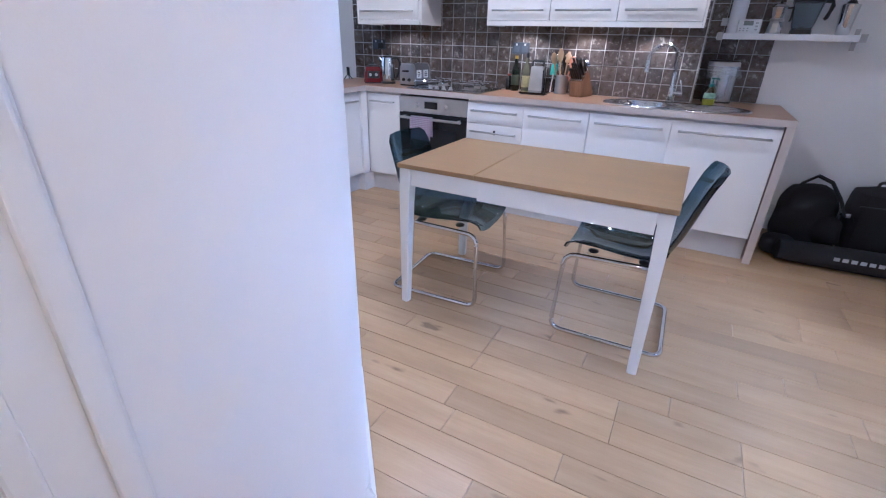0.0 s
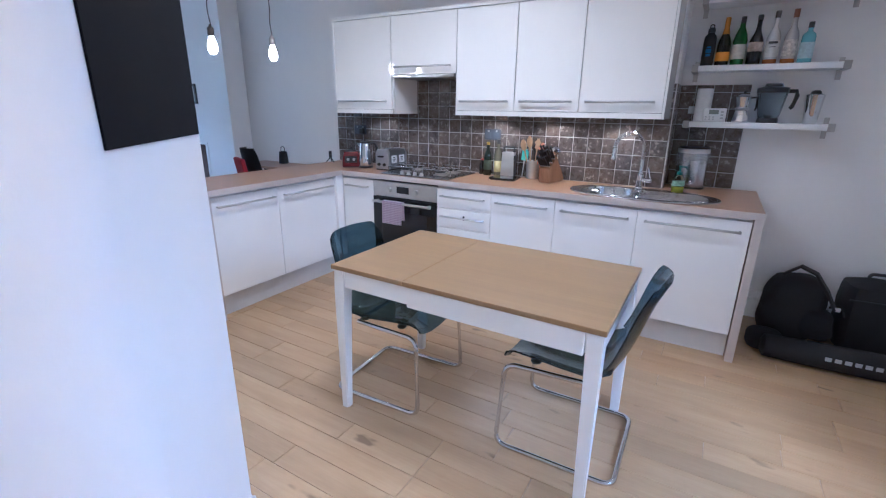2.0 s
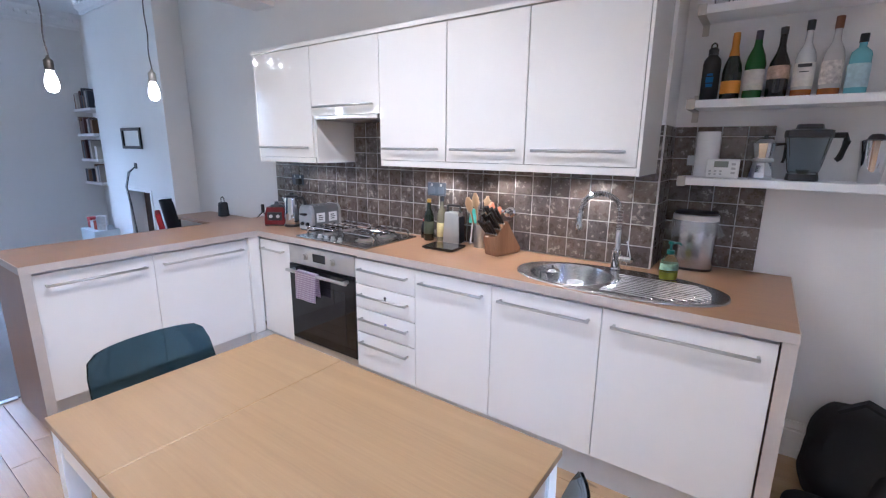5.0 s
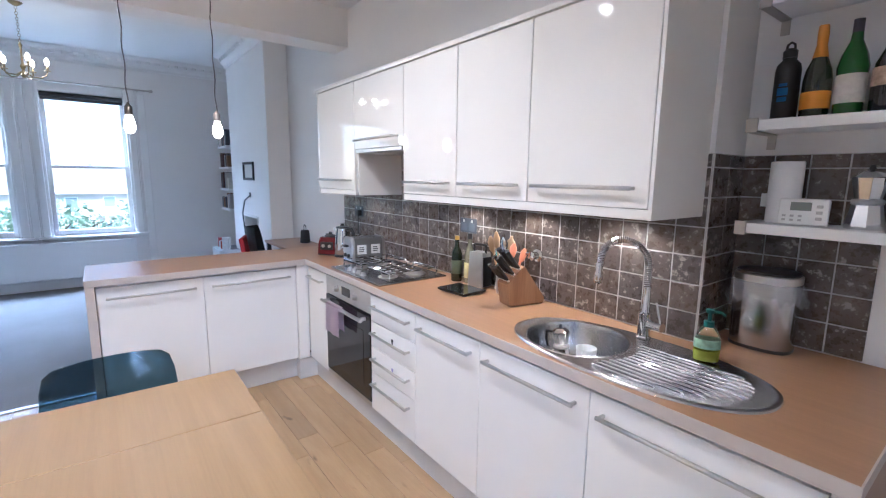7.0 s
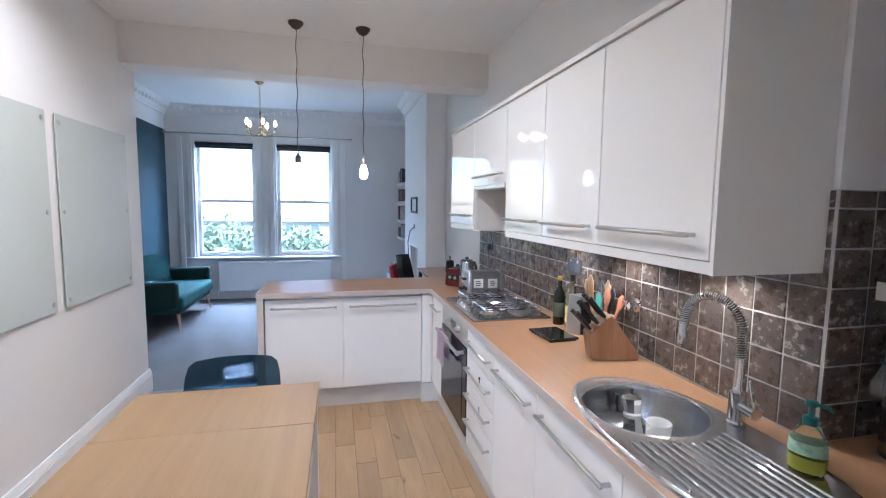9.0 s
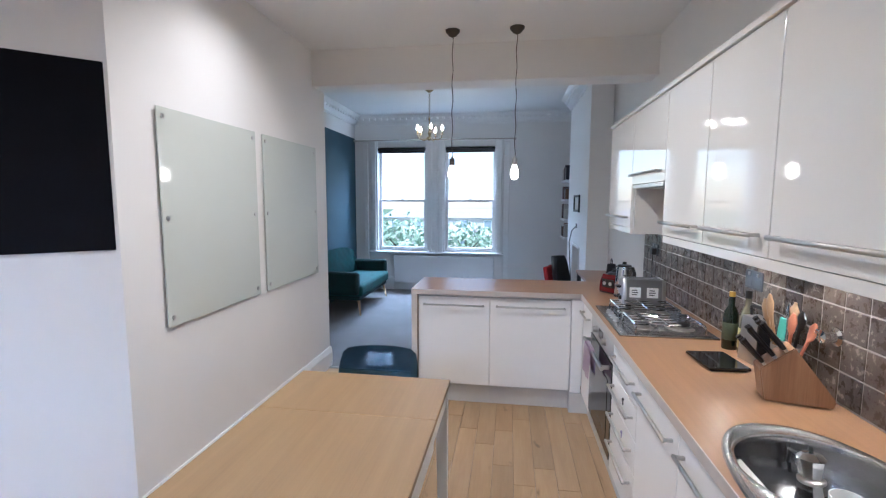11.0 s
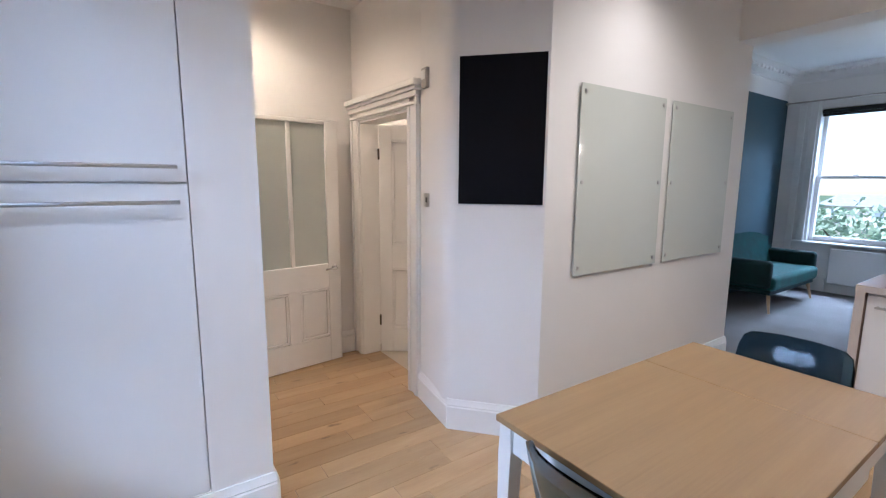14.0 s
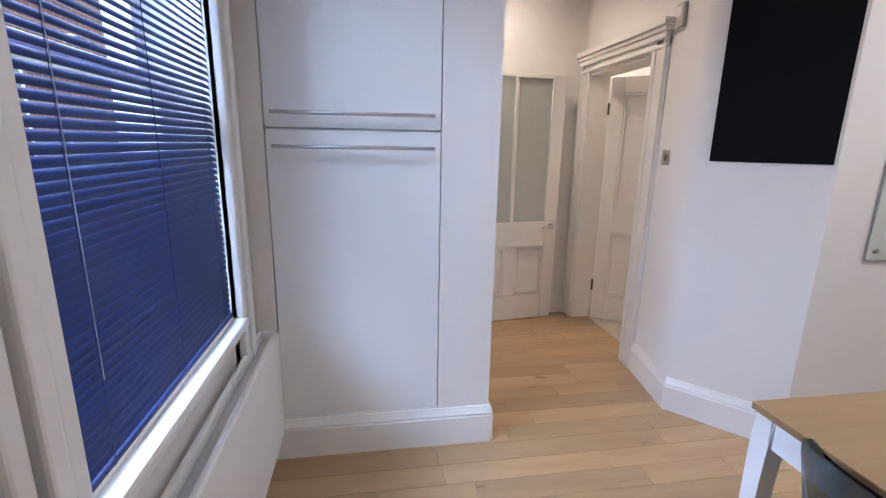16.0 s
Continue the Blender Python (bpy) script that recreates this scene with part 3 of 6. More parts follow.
bm = bmesh.new()
box(bm, 0.54, 0.793, 0.690, 0.713, 0.0, KC + 0.03)
box(bm, 1.507, XE, 0.690, 0.713, 0.0, KC + 0.03)
box(bm, 0.793, 1.507, 0.690, 0.713, 0.0, 0.196)
box(bm, 0.793, 1.507, 0.690, 0.713, 2.704, KC + 0.03)
structure("cupboard_frame", bm, WALL, "white flush frame of the built-in cupboard", "frame")
for name, z0, z1, hz in (("lower", 0.20, 1.486, 1.418), ("upper", 1.492, 2.70, 1.548)):
    d = thing("cupboard_door", (1.15, 0.692, z0), "tall white flat built-in cupboard door", "cupboard door", "built-in cupboard doors")
    part("door", Box(-0.353, 0.353, 0.0, 0.022, 0.0, z1 - z0, bevel=0.002), CUPB, d)
    bar_handle(d, pose(0.0, 0.022, hz - z0, 0, 0, 180), 0.64, 0.006, 0.05)

# ---- kitchen units ----
FY = 3.235                   # front of the base doors


def door_front(parent, x0, x1, z0, z1, mat, handle_z=None, y=0.0, hl=None):
    d = part("door", Box(x0 + 0.0015, x1 - 0.0015, y, y + 0.019, z0, z1, bevel=0.0025), mat, parent)
    if handle_z is not None:
        bar_handle(d, pose((x0 + x1) / 2, y, handle_z), hl or (x1 - x0 - 0.09))
    return d


def base_unit(m, w, label, fronts, depth=0.56):
    u = thing("base_cabinet", m, label, "kitchen cabinet", "kitchen base units")
    bm = bmesh.new()
    box(bm, 0.0, 0.018, 0.02, depth, 0.16, 0.878)
    box(bm, w - 0.018, w, 0.02, depth, 0.16, 0.878)
    box(bm, 0.018, w - 0.018, 0.02, depth, 0.16, 0.178)
    box(bm, 0.018, w - 0.018, depth - 0.01, depth, 0.178, 0.878)
    box(bm, 0.018, w - 0.018, 0.022, 0.1, 0.86, 0.878)
    part("carcass", bm, UNIT, u)
    for x0, x1, z0, z1, hz in fronts:
        door_front(u, x0, x1, z0, z1, UNIT, hz)
    part("plinth", Box(0.0, w, 0.05, 0.066, 0.002, 0.155), KICK, u)
    return u


for x0, x1 in ((-2.505, -2.172), (-1.08, -0.606), (-0.606, -0.083), (-0.083, 0.513)):
    w = x1 - x0
    base_unit(pose(x0, FY, 0), w, "white flat-fronted kitchen base unit with bar handle", [(0, w, 0.165, 0.862, 0.80)])
dz = (0.165, 0.40, 0.553, 0.706, 0.862)
base_unit(pose(-1.54, FY, 0), 0.46, "white kitchen drawer unit with four drawers", [(0, 0.46, a + 0.002, b - 0.002, b - 0.06) for a, b in zip(dz, dz[1:])])
for y0, y1 in ((1.985, 2.545), (2.545, 3.15)):
    w = y1 - y0
    base_unit(pose(-2.53, y0, 0, 0, 0, 90), w, "white peninsula base unit with bar handle", [(0, w, 0.165, 0.862, 0.80)], 0.50)
structure("corner_post", Box(-2.56, -2.508, 3.152, 3.232, 0.16, 0.878), UNIT, "white corner filler of the units", "filler")
structure("corner_plinth", Box(-2.60, -2.505, 3.15, 3.30, 0.002, 0.155), KICK, "pale corner plinth", "plinth")
structure("peninsula_back", Box(-3.055, -3.035, 1.985, YN - 0.002, 0.0, 0.878), UNIT, "white back panel of the peninsula", "panel")


wt = thing("worktop", (0, 0, 0.88), "beech-effect laminate worktop with a grey edge", "worktop")
BX, BY, BR = -0.306, 3.462, 0.188      # centre and radius of the sink bowl


def holed_block(bm, x0, x1, y0, y1, z0, z1, cx, cy, r, n=48):
    """A slab with a round hole."""
    outer, inner = [], []
    for i in range(n):
        a = 2 * math.pi * i / n
        u, w = math.cos(a), math.sin(a)
        k = min(((x1 - cx) / u if u > 1e-9 else (x0 - cx) / u if u < -1e-9 else 1e9), ((y1 - cy) / w if w > 1e-9 else (y0 - cy) / w if w < -1e-9 else 1e9))
        outer.append((cx + u * k, cy + w * k))
        inner.append((cx + r * u, cy + r * w))
    rings = [[(x, y, z) for x, y in ps] for ps, z in ((inner, z0), (inner, z1), (outer, z1), (outer, z0))]
    return ring_stack(bm, rings, close=True)


bm = bmesh.new()
s = 0.24
for x0, x1, y0, y1 in ((-3.055, -2.50, 1.94, YN - 0.012), (-2.50, BX - s, 3.217, YN - 0.012), (BX - s, BX + s, 3.217, BY - s), (BX - s, BX + s, BY + s, YN - 0.012), (BX + s, 0.558, 3.217, YN - 0.012), (-0.018, 0.558, YN - 0.012, 4.058)):
    part("top", Box(x0, x1, y0, y1, 0.0, 0.04), BEECH, wt)
holed_block(bm, BX - s, BX + s, BY - s, BY + s, 0.0, 0.04, BX, BY, BR + 0.008)
part("top", bm, BEECH, wt)
for b in ((-2.50, 0.558, 3.213, 3.217), (-2.50, -2.496, 1.94, 3.213), (-3.055, -2.496, 1.936, 1.94), (0.558, 0.562, 3.213, 4.058)):
    part("edge_band", Box(*b, 0.001, 0.0395), EDGE, wt, "grey laminate edge band")
for b in ((0.518, 0.558, 3.219, 4.056), (-3.05, -2.502, 1.942, 1.980)):
    part("end_panel", Box(*b, -0.878, 0.0), BEECHSHADE, wt, "beech-effect waterfall end panel")
for b in ((0.517, 0.5615, 3.214, 3.219), (-2.502, -2.497, 1.938, 1.982)):
    part("edge_band", Box(*b, -0.878, 0.0), EDGE, wt, "grey laminate edge band")

# wall units
WF = 3.43


def wall_unit(x0, x1, z0, z1, label, hz):
    w = x1 - x0
    u = thing("wall_cabinet", (x0, WF, z0), label, "kitchen cabinet", "kitchen wall units")
    bm = bmesh.new()
    d = YN - WF - 0.002
    h = z1 - z0
    box(bm, 0, 0.016, 0.021, d, 0, h)
    box(bm, w - 0.016, w, 0.021, d, 0, h)
    box(bm, 0.016, w - 0.016, 0.021, d, 0, 0.016)
    box(bm, 0.016, w - 0.016, 0.021, d, h - 0.016, h)
    box(bm, 0.016, w - 0.016, d - 0.01, d, 0.016, h - 0.016)
    part("carcass", bm, UNIT, u)
    door_front(u, 0, w, 0.0, h, GLOSS, hz - z0)
    return u


WXS = (-2.71, -2.103, -1.497, -1.022, -0.563, -0.05)
for i in range(5):
    z0 = 1.70 if i == 1 else 1.432
    wall_unit(WXS[i] + 0.001, WXS[i + 1] - 0.001, z0, 2.132, "gloss cream wall unit with steel bar handle", z0 + (0.055 if i == 1 else 0.065))
bm = bmesh.new()
box(bm, -2.725, -0.035, WF - 0.012, YN - 0.004, 2.134, 2.157, bevel=0.003)
structure("cornice_rail", bm, GLOSS, "cream rail on top of the wall units", "trim")
bm = bmesh.new()
for x0, x1 in ((-2.71, -2.104), (-1.496, -0.05)):
    box(bm, x0, x1, WF + 0.004, WF + 0.022, 1.396, 1.430, bevel=0.002)
structure("light_rail", bm, GLOSS, "cream light rail under the wall units", "trim")
for x0, y0, z1 in ((-2.723, WF + 0.001, 2.133), (-2.102, WF + 0.024, 1.698), (-1.511, WF + 0.024, 1.698), (-0.049, WF + 0.001, 2.133)):
    structure("unit_side_panel", Box(x0, x0 + 0.0125, y0, YN - 0.003, 1.396, z1), GLOSS, "cream end panel of the wall units", "panel")

# ---- table and chairs ----


def dining_table():
    t = thing("dining_table", pose(-0.548, 2.046, 0, 0, 0, -0.4), "oak-topped dining table with white legs and apron", "table")
    L, W, H = 0.612, 0.368, 0.760
    part("tabletop", Box(-L, -L + 0.40, -W, W, H - 0.022, H, bevel=0.003), OAKTABLE, t, "oak veneer extension leaf")
    part("tabletop", Box(-L + 0.4015, L, -W, W, H - 0.022, H, bevel=0.003), OAKTABLE, t, "oak veneer main top")
    for sx in (-1, 1):
        for sy in (-1, 1):
            bm = bmesh.new()
            a = 0.048
            cx, cy = sx * (L - 0.008), sy * (W - 0.008)
            rings = []
            for z, k in ((0.0, 0.040), (0.55, 0.052), (H - 0.12, 0.056), (H - 0.022, 0.060)):
                x0, x1 = sorted((cx, cx - sx * k))
                y0, y1 = sorted((cy, cy - sy * k))
                rings.append([(x0, y0, z), (x1, y0, z), (x1, y1, z), (x0, y1, z)])
            ring_stack(bm, rings)
            bmesh.ops.bevel(bm, geom=[e for e in bm.edges if abs(e.verts[0].co.z - e.verts[1].co.z) > 0.05], offset=0.006, segments=2, affect="EDGES")
            part("leg", bm, WHITEL, t)
    for sy in (-1, 1):
        y = sy * (W - 0.022)
        part("apron", Box(-L + 0.07, L - 0.07, y - 0.01, y + 0.01, H - 0.105, H - 0.022, bevel=0.003), WHITEL, t)
        part("slide_rail", Box(-L + 0.42, L - 0.07, y - 0.016, y + 0.016, H - 0.115, H - 0.024, bevel=0.003), WHITEL, t)
    for sx in (-1, 1):
        x = sx * (L - 0.022)
        part("apron", Box(x - 0.01, x + 0.01, -W + 0.07, W - 0.07, H - 0.105, H - 0.022, bevel=0.003), WHITEL, t)
    return t


def chair_shell():
    """Moulded shell: seat and backrest in one bent sheet; front towards +x."""
    prof = [(0.245, 0.400), (0.235, 0.425), (0.20, 0.440), (0.10, 0.437), (0.0, 0.428), (-0.08, 0.424), (-0.14, 0.430), (-0.185, 0.455), (-0.215, 0.50), (-0.24, 0.56), (-0.262, 0.63), (-0.285, 0.71), (-0.305, 0.77), (-0.325, 0.815), (-0.335, 0.835)]
    hw = [0.205, 0.215, 0.222, 0.228, 0.230, 0.230, 0.228, 0.224, 0.218, 0.213, 0.210, 0.208, 0.204, 0.192, 0.165]
    bm = bmesh.new()
    n = 12
    rows = []
    for (x, z), w in zip(prof, hw):
        row = []
        for j in range(n + 1):
            s = -1 + 2 * j / n
            curl = abs(s) ** 3
            up = 0.035 * curl if z < 0.46 else 0.0
            fwd = 0.045 * curl if z >= 0.46 else 0.0
            row.append(bm.verts.new((x + fwd, s * w, z + up)))
        rows.append(row)
    for a, b in zip(rows, rows[1:]):
        for j in range(n):
            bm.faces.new((a[j], a[j + 1], b[j + 1], b[j]))
    bmesh.ops.recalc_face_normals(bm, faces=bm.faces[:])
    bmesh.ops.solidify(bm, geom=bm.faces[:], thickness=0.007)
    return bm


def rounded_path(pts, r, n=6):
    """Rounds the corners of a path."""
    pts = [Vector(p) for p in pts]
    out = [pts[0]]
    for a, b, c in zip(pts, pts[1:], pts[2:]):
        u, w = (a - b).normalized(), (c - b).normalized()
        p, q = b + u * r, b + w * r
        for i in range(n + 1):
            t = i / n
            out.append(p * (1 - t) ** 2 + b * 2 * t * (1 - t) + q * t * t)
    return out + [pts[-1]]


def dining_chair(m, label):
    c = thing("dining_chair", m, label, "chair", "chairs at the table")
    part("shell", chair_shell(), SMOKE, c, "smoked blue transparent moulded shell")
    pts = [(-0.12, -0.20, 0.412), (0.235, -0.225, 0.412), (0.255, -0.245, 0.014), (-0.25, -0.245, 0.014), (-0.25, 0.245, 0.014), (0.255, 0.245, 0.014), (0.235, 0.225, 0.412), (-0.12, 0.20, 0.412)]
    part("frame", Tube(rounded_path(pts, 0.055), 0.0115, 12), CHROME, c, "chromed cantilever tube frame")
    part("crossbar", Tube([(-0.12, -0.20, 0.412), (-0.12, 0.20, 0.412)], 0.009, 8), CHROME, c)
    for x in (-0.10, 0.12):
        for s in (-1, 1):
            part("seat_fixing", Lathe([(0.0, 0), (0.022, 0.0), (0.024, 0.006), (0.016, 0.012), (0.0, 0.013)], 14), BLACKP, c, "", pose(x, s * 0.165, 0.424 if x > 0 else 0.417))
    return c


dining_table()
dining_chair(pose(-1.04, 2.04, 0, 0, 0, 3), "smoked blue acrylic cantilever chair pushed under the table")
dining_chair(pose(-0.125, 2.09, 0, 0, 0, 181), "smoked blue acrylic cantilever chair at the table end")

# ---- wall boards ----
board = thing("chalk_panel", pose(-0.7205, 0.7945, 1.777, 0, 0, -47.9), "black painted chalkboard panel on the slanting wall", "chalkboard")
part("panel", Box(-0.229, 0.241, 0.0005, 0.0045, -0.399, 0.399), BLACK, board)
BOARDM = plain("white_backed_glass", (0.61, 0.635, 0.575), 0.35, vary=0.02, scale=2, bumpy=0.006, coat=1.0)
BOARDM.node_tree.nodes["Principled BSDF"].inputs["Coat Roughness"].default_value = 0.07
for x0, x1 in ((-1.975, -1.12), (-2.925, -2.065)):
    b = thing("glass_board", ((x0 + x1) / 2, YS, 0.955), "pale green frosted glass memo board on stand-offs", "glass board", "glass memo boards")
    w = x1 - x0
    part("glass", Box(-w / 2, w / 2, 0.012, 0.018, 0.0, 1.095, bevel=0.0015), BOARDM, b)
    for sx in (-1, 1):
        for z in (0.045, 0.55, 1.05):
            part("standoff", Lathe([(0.010, 0), (0.010, 0.018), (0.013, 0.018), (0.013, 0.023), (0.0, 0.025)], 12, turn=Matrix.Rotation(radians(-90), 3, "X")), STEEL, b, "steel stand-off screw", pose(sx * (w / 2 - 0.035), 0.0, z))

# ---- pendant lamps ----
BULB = glow("lit_bulb", (1.0, 0.82, 0.60), 26)
for y, top in ((2.232, 0), (2.71, 0)):
    p = thing("pendant_lamp", (-2.635, y, 1.755), "bare filament bulb hanging on a twisted cord", "pendant lamp", "pendant lamps")
    part("bulb", Lathe([(0.0, 0.006), (0.018, 0.012), (0.028, 0.030), (0.030, 0.05), (0.025, 0.08), (0.016, 0.105), (0.014, 0.115), (0.0, 0.116)], 18), BULB, p, "lit pear-shaped bulb")
    part("lamp_holder", Lathe([(0.015, 0.112), (0.021, 0.114), (0.021, 0.160), (0.018, 0.165), (0.010, 0.172), (0.005, 0.185)], 16), DARKMETAL if y < 2.5 else DULL, p)
    pts = [(0.004 * math.sin(i * 1.3 + y), 0.004 * math.cos(i * 1.1), 0.18 + i * (KC - 1.755 - 0.20) / 24) for i in range(25)]
    part("cord", Tube(pts, 0.0035, 6), plain("cord", (0.10, 0.085, 0.075), 0.8), p)
    part("canopy", Lathe([(0.0, KC - 1.81), (0.010, KC - 1.805), (0.03, KC - 1.795), (0.052, KC - 1.77), (0.055, KC - 1.7555), (0.0, KC - 1.7552)], 20), DARKMETAL, p)
# recessed spots, unseen; board-wall and hall ones inferred, the other three added as fill
for x, y, watts in ((-1.55, 1.52, 19), (0.45, 1.9, 17), (-1.2, 2.3, 48), (0.30, -0.42, 31), (-1.5, -0.4, 50)):
    d = thing("ceiling_spot", (x, y, KC), "unseen recessed ceiling spot with a steel ring", "ceiling spot", "ceiling spots")
    part("ring", Lathe([(0.030, 0.001), (0.030, -0.004), (0.042, -0.006), (0.045, -0.001), (0.045, 0.001)], 20), STEEL, d)
    part("lens", Lathe([(0.0, -0.001), (0.029, -0.001), (0.029, 0.002), (0.0, 0.002)], 16), glow("spot_lens", (1.0, 0.85, 0.65), 4), d)
    lamp("spot_light", "SPOT", pose(x, y, KC - 0.02), watts, WARM if y > 0 else (1.0, 0.72, 0.45), 0.05, None, 155, 0.8)
for x in (-2.42, -1.27, -0.78, -0.30):
    d = thing("puck_light", (x, 3.64, 1.41), "small round under-cabinet light", "puck light", "under-cabinet lights")
    part("ring", Lathe([(0.0, 0.014), (0.030, 0.014), (0.030, 0.004), (0.022, 0.0), (0.022, 0.002), (0.0, 0.002)], 18), STEEL, d)
    lamp("puck_glow", "SPOT", pose(x, 3.64, 1.405), 1.6 if x < -2 else 3.4, (1.0, 0.84, 0.62), 0.02, None, 140, 0.5)

# ---- oven, hob, hood ----


def oven():
    o = thing("oven", (-2.172, FY, 0), "built-in steel oven with a black glass door", "oven")
    w = 0.632
    part("body", Box(0.02, w - 0.02, 0.022, 0.52, 0.165, 0.86), BLACKP, o)
    panel = part("control_panel", Box(0.002, w - 0.002, 0.0, 0.021, 0.738, 0.864, bevel=0.003), STEEL, o, "brushed steel control panel")
    for x in (0.175, 0.435):
        part("knob", Lathe([(0.024, 0), (0.024, 0.006), (0.019, 0.010), (0.017, 0.026), (0.0, 0.028)], 18, turn=Matrix.Rotation(radians(90), 3, "X")), STEEL, panel, "steel rotary knob", pose(x, 0, 0.80))
    part("display", Box(0.245, 0.365, -0.002, 0.002, 0.775, 0.83, bevel=0.001), OVENG, panel, "black clock display")
    door = part("door", Box(0.002, w - 0.002, -0.004, 0.02, 0.20, 0.733, bevel=0.003), OVENG, o, "black glass oven door")
    part("window", Box(0.09, w - 0.09, -0.006, -0.003, 0.27, 0.62, bevel=0.001), plain("oven_window", (0.018, 0.018, 0.02), 0.03, bumpy=0), door, "darker inner window")
    bm = Tube([(0.03, -0.05, 0.70), (w - 0.03, -0.05, 0.70)], 0.011, 12)
    for x in (0.06, w - 0.06):
        box(bm, x - 0.009, x + 0.009, -0.05, -0.004, 0.69, 0.71, bevel=0.003)
    part("handle", bm, STEEL, door, "steel bar handle")
    part("trim", Box(0.002, w - 0.002, 0.0, 0.02, 0.168, 0.196, bevel=0.002), STEEL, o)
    part("plinth", Box(0.0, w, 0.05, 0.066, 0.002, 0.155), KICK, o)


oven()


def tea_towel():
    bm = bmesh.new()
    n, k = 14, 16
    rows = []
    for j in range(k + 1):
        s = j / k
        row = []
        for i in range(n + 1):
            u = i / n
            x = (u - 0.5) * (0.21 - 0.02 * s)
            wob = 0.006 * math.sin(u * 9 + s * 2) * abs(s - 0.45)
            if s < 0.42:
                y, z = 0.015 + wob, -0.005 - (0.42 - s) * 0.34
            elif s < 0.5:
                a = (s - 0.42) / 0.08 * math.pi
                y, z = 0.015 * math.cos(a), 0.0 + 0.015 * math.sin(a)
            else:
                y, z = -0.016 - wob - 0.012 * (s - 0.5), -(s - 0.5) * 0.36
            row.append(bm.verts.new((x, y, z)))
        rows.append(row)
    for a, b in zip(rows, rows[1:]):
        for i in range(n):
            bm.faces.new((a[i], a[i + 1], b[i + 1], b[i]))
    bmesh.ops.solidify(bm, geom=bm.faces[:], thickness=0.004)
    m, nt, b = nodes_of("checked_towel")
    v = coords(nt)
    wv = []
    for rot in (0, 1):
        w = nt.nodes.new("ShaderNodeTexWave")
        w.bands_direction = "X" if rot == 0 else "Z"
        w.inputs["Scale"].default_value = 22
        nt.links.new(v, w.inputs["Vector"])
        wv.append(w.outputs["Fac"])
    c1 = ramp(nt, wv[0], [(0.3, (0.62, 0.50, 0.60)), (0.7, (0.80, 0.74, 0.78))])
    c2 = ramp(nt, wv[1], [(0.3, (0.72, 0.62, 0.72)), (0.7, (1, 1, 1))])
    nt.links.new(mix(nt, 1.0, c1, c2, "MULTIPLY"), b.inputs["Base Color"])
    b.inputs["Roughness"].default_value = 0.95
    t = part("tea_towel", bm, m, None, "pale pink checked tea towel hanging on the oven handle", pose(-1.93, FY - 0.05, 0.708))
    tagged(t, "", "towel")


tea_towel()


HOBSTEEL = plain("polished_hob_steel", (0.42, 0.415, 0.41), 0.22, 1.0, vary=0.15, scale=8, grain=120, bumpy=0.02)


def hob():
    h = thing("gas_hob", (-1.772, 3.478, 0.9205), "stainless steel four-burner gas hob", "hob")
    part("plate", Box(-0.325, 0.325, -0.238, 0.235, 0.0, 0.010, bevel=0.004), HOBSTEEL, h)
    part("well", Box(-0.30, 0.30, -0.16, 0.215, 0.0101, 0.0125, bevel=0.001), HOBSTEEL, h, "darker polished burner area")
    for x, y, r in ((-0.17, 0.10, 0.042), (0.17, 0.10, 0.05), (-0.17, -0.09, 0.036), (0.17, -0.09, 0.042)):
        bu = part("burner", Lathe([(r * 1.5, 0.010), (r * 1.45, 0.013), (r, 0.016), (r, 0.030), (r * 0.86, 0.031), (0, 0.031)], 24), DULL, h, "", pose(x, y, 0))
        part("burner_cap", Lathe([(r * 0.9, 0.0315), (r * 0.95, 0.038), (r * 0.7, 0.042), (0, 0.042)], 24), plain("enamel_black", (0.015, 0.015, 0.016), 0.4), bu, "black enamel burner cap")
    for x in (-0.17, 0.17):
        bm = bmesh.new()
        for s in (-1, 1):
            tube(bm, rounded_path([(x - 0.13, s * 0.165 + 0.01, 0.012), (x - 0.13, s * 0.165 + 0.01, 0.058), (x + 0.13, s * 0.165 + 0.01, 0.058), (x + 0.13, s * 0.165 + 0.01, 0.012)], 0.014, 3), 0.0056, 6)
        for k in range(5):
            xx = x - 0.11 + k * 0.055
            for y0, y1 in ((-0.155, -0.105), (-0.075, 0.065), (0.125, 0.175)):
                tube(bm, [(xx, y0, 0.058), (xx, y1, 0.058)], 0.0050, 6)
        tube(bm, [(x - 0.13, 0.005, 0.058), (x + 0.13, 0.005, 0.058)], 0.0056, 6)
        part("pan_support", bm, CHROME, h, "chromed wire pan support")
    for k in range(4):
        part("knob", Lathe([(0.018, 0.010), (0.018, 0.014), (0.014, 0.018), (0.012, 0.032), (0, 0.033)], 16), STEEL, h, "steel control knob", pose(-0.13 + k * 0.062, -0.195, 0))
    return h


hob()
hd = thing("cooker_hood", (-1.80, 3.60, 1.675), "integrated steel cooker hood under its cabinet", "cooker hood")
part("body", Box(-0.285, 0.285, -0.17, 0.19, 0.0, 0.024, bevel=0.003), STEEL, hd)
part("filter", Box(-0.24, 0.24, -0.13, 0.15, -0.004, 0.0, bevel=0.001), DULL, hd, "grey mesh grease filter")

# ---- sink ----


BOWLST = plain("satin_sink_steel", (0.46, 0.455, 0.45), 0.24, 1.0, vary=0.06, scale=9, grain=160, bumpy=0.006)


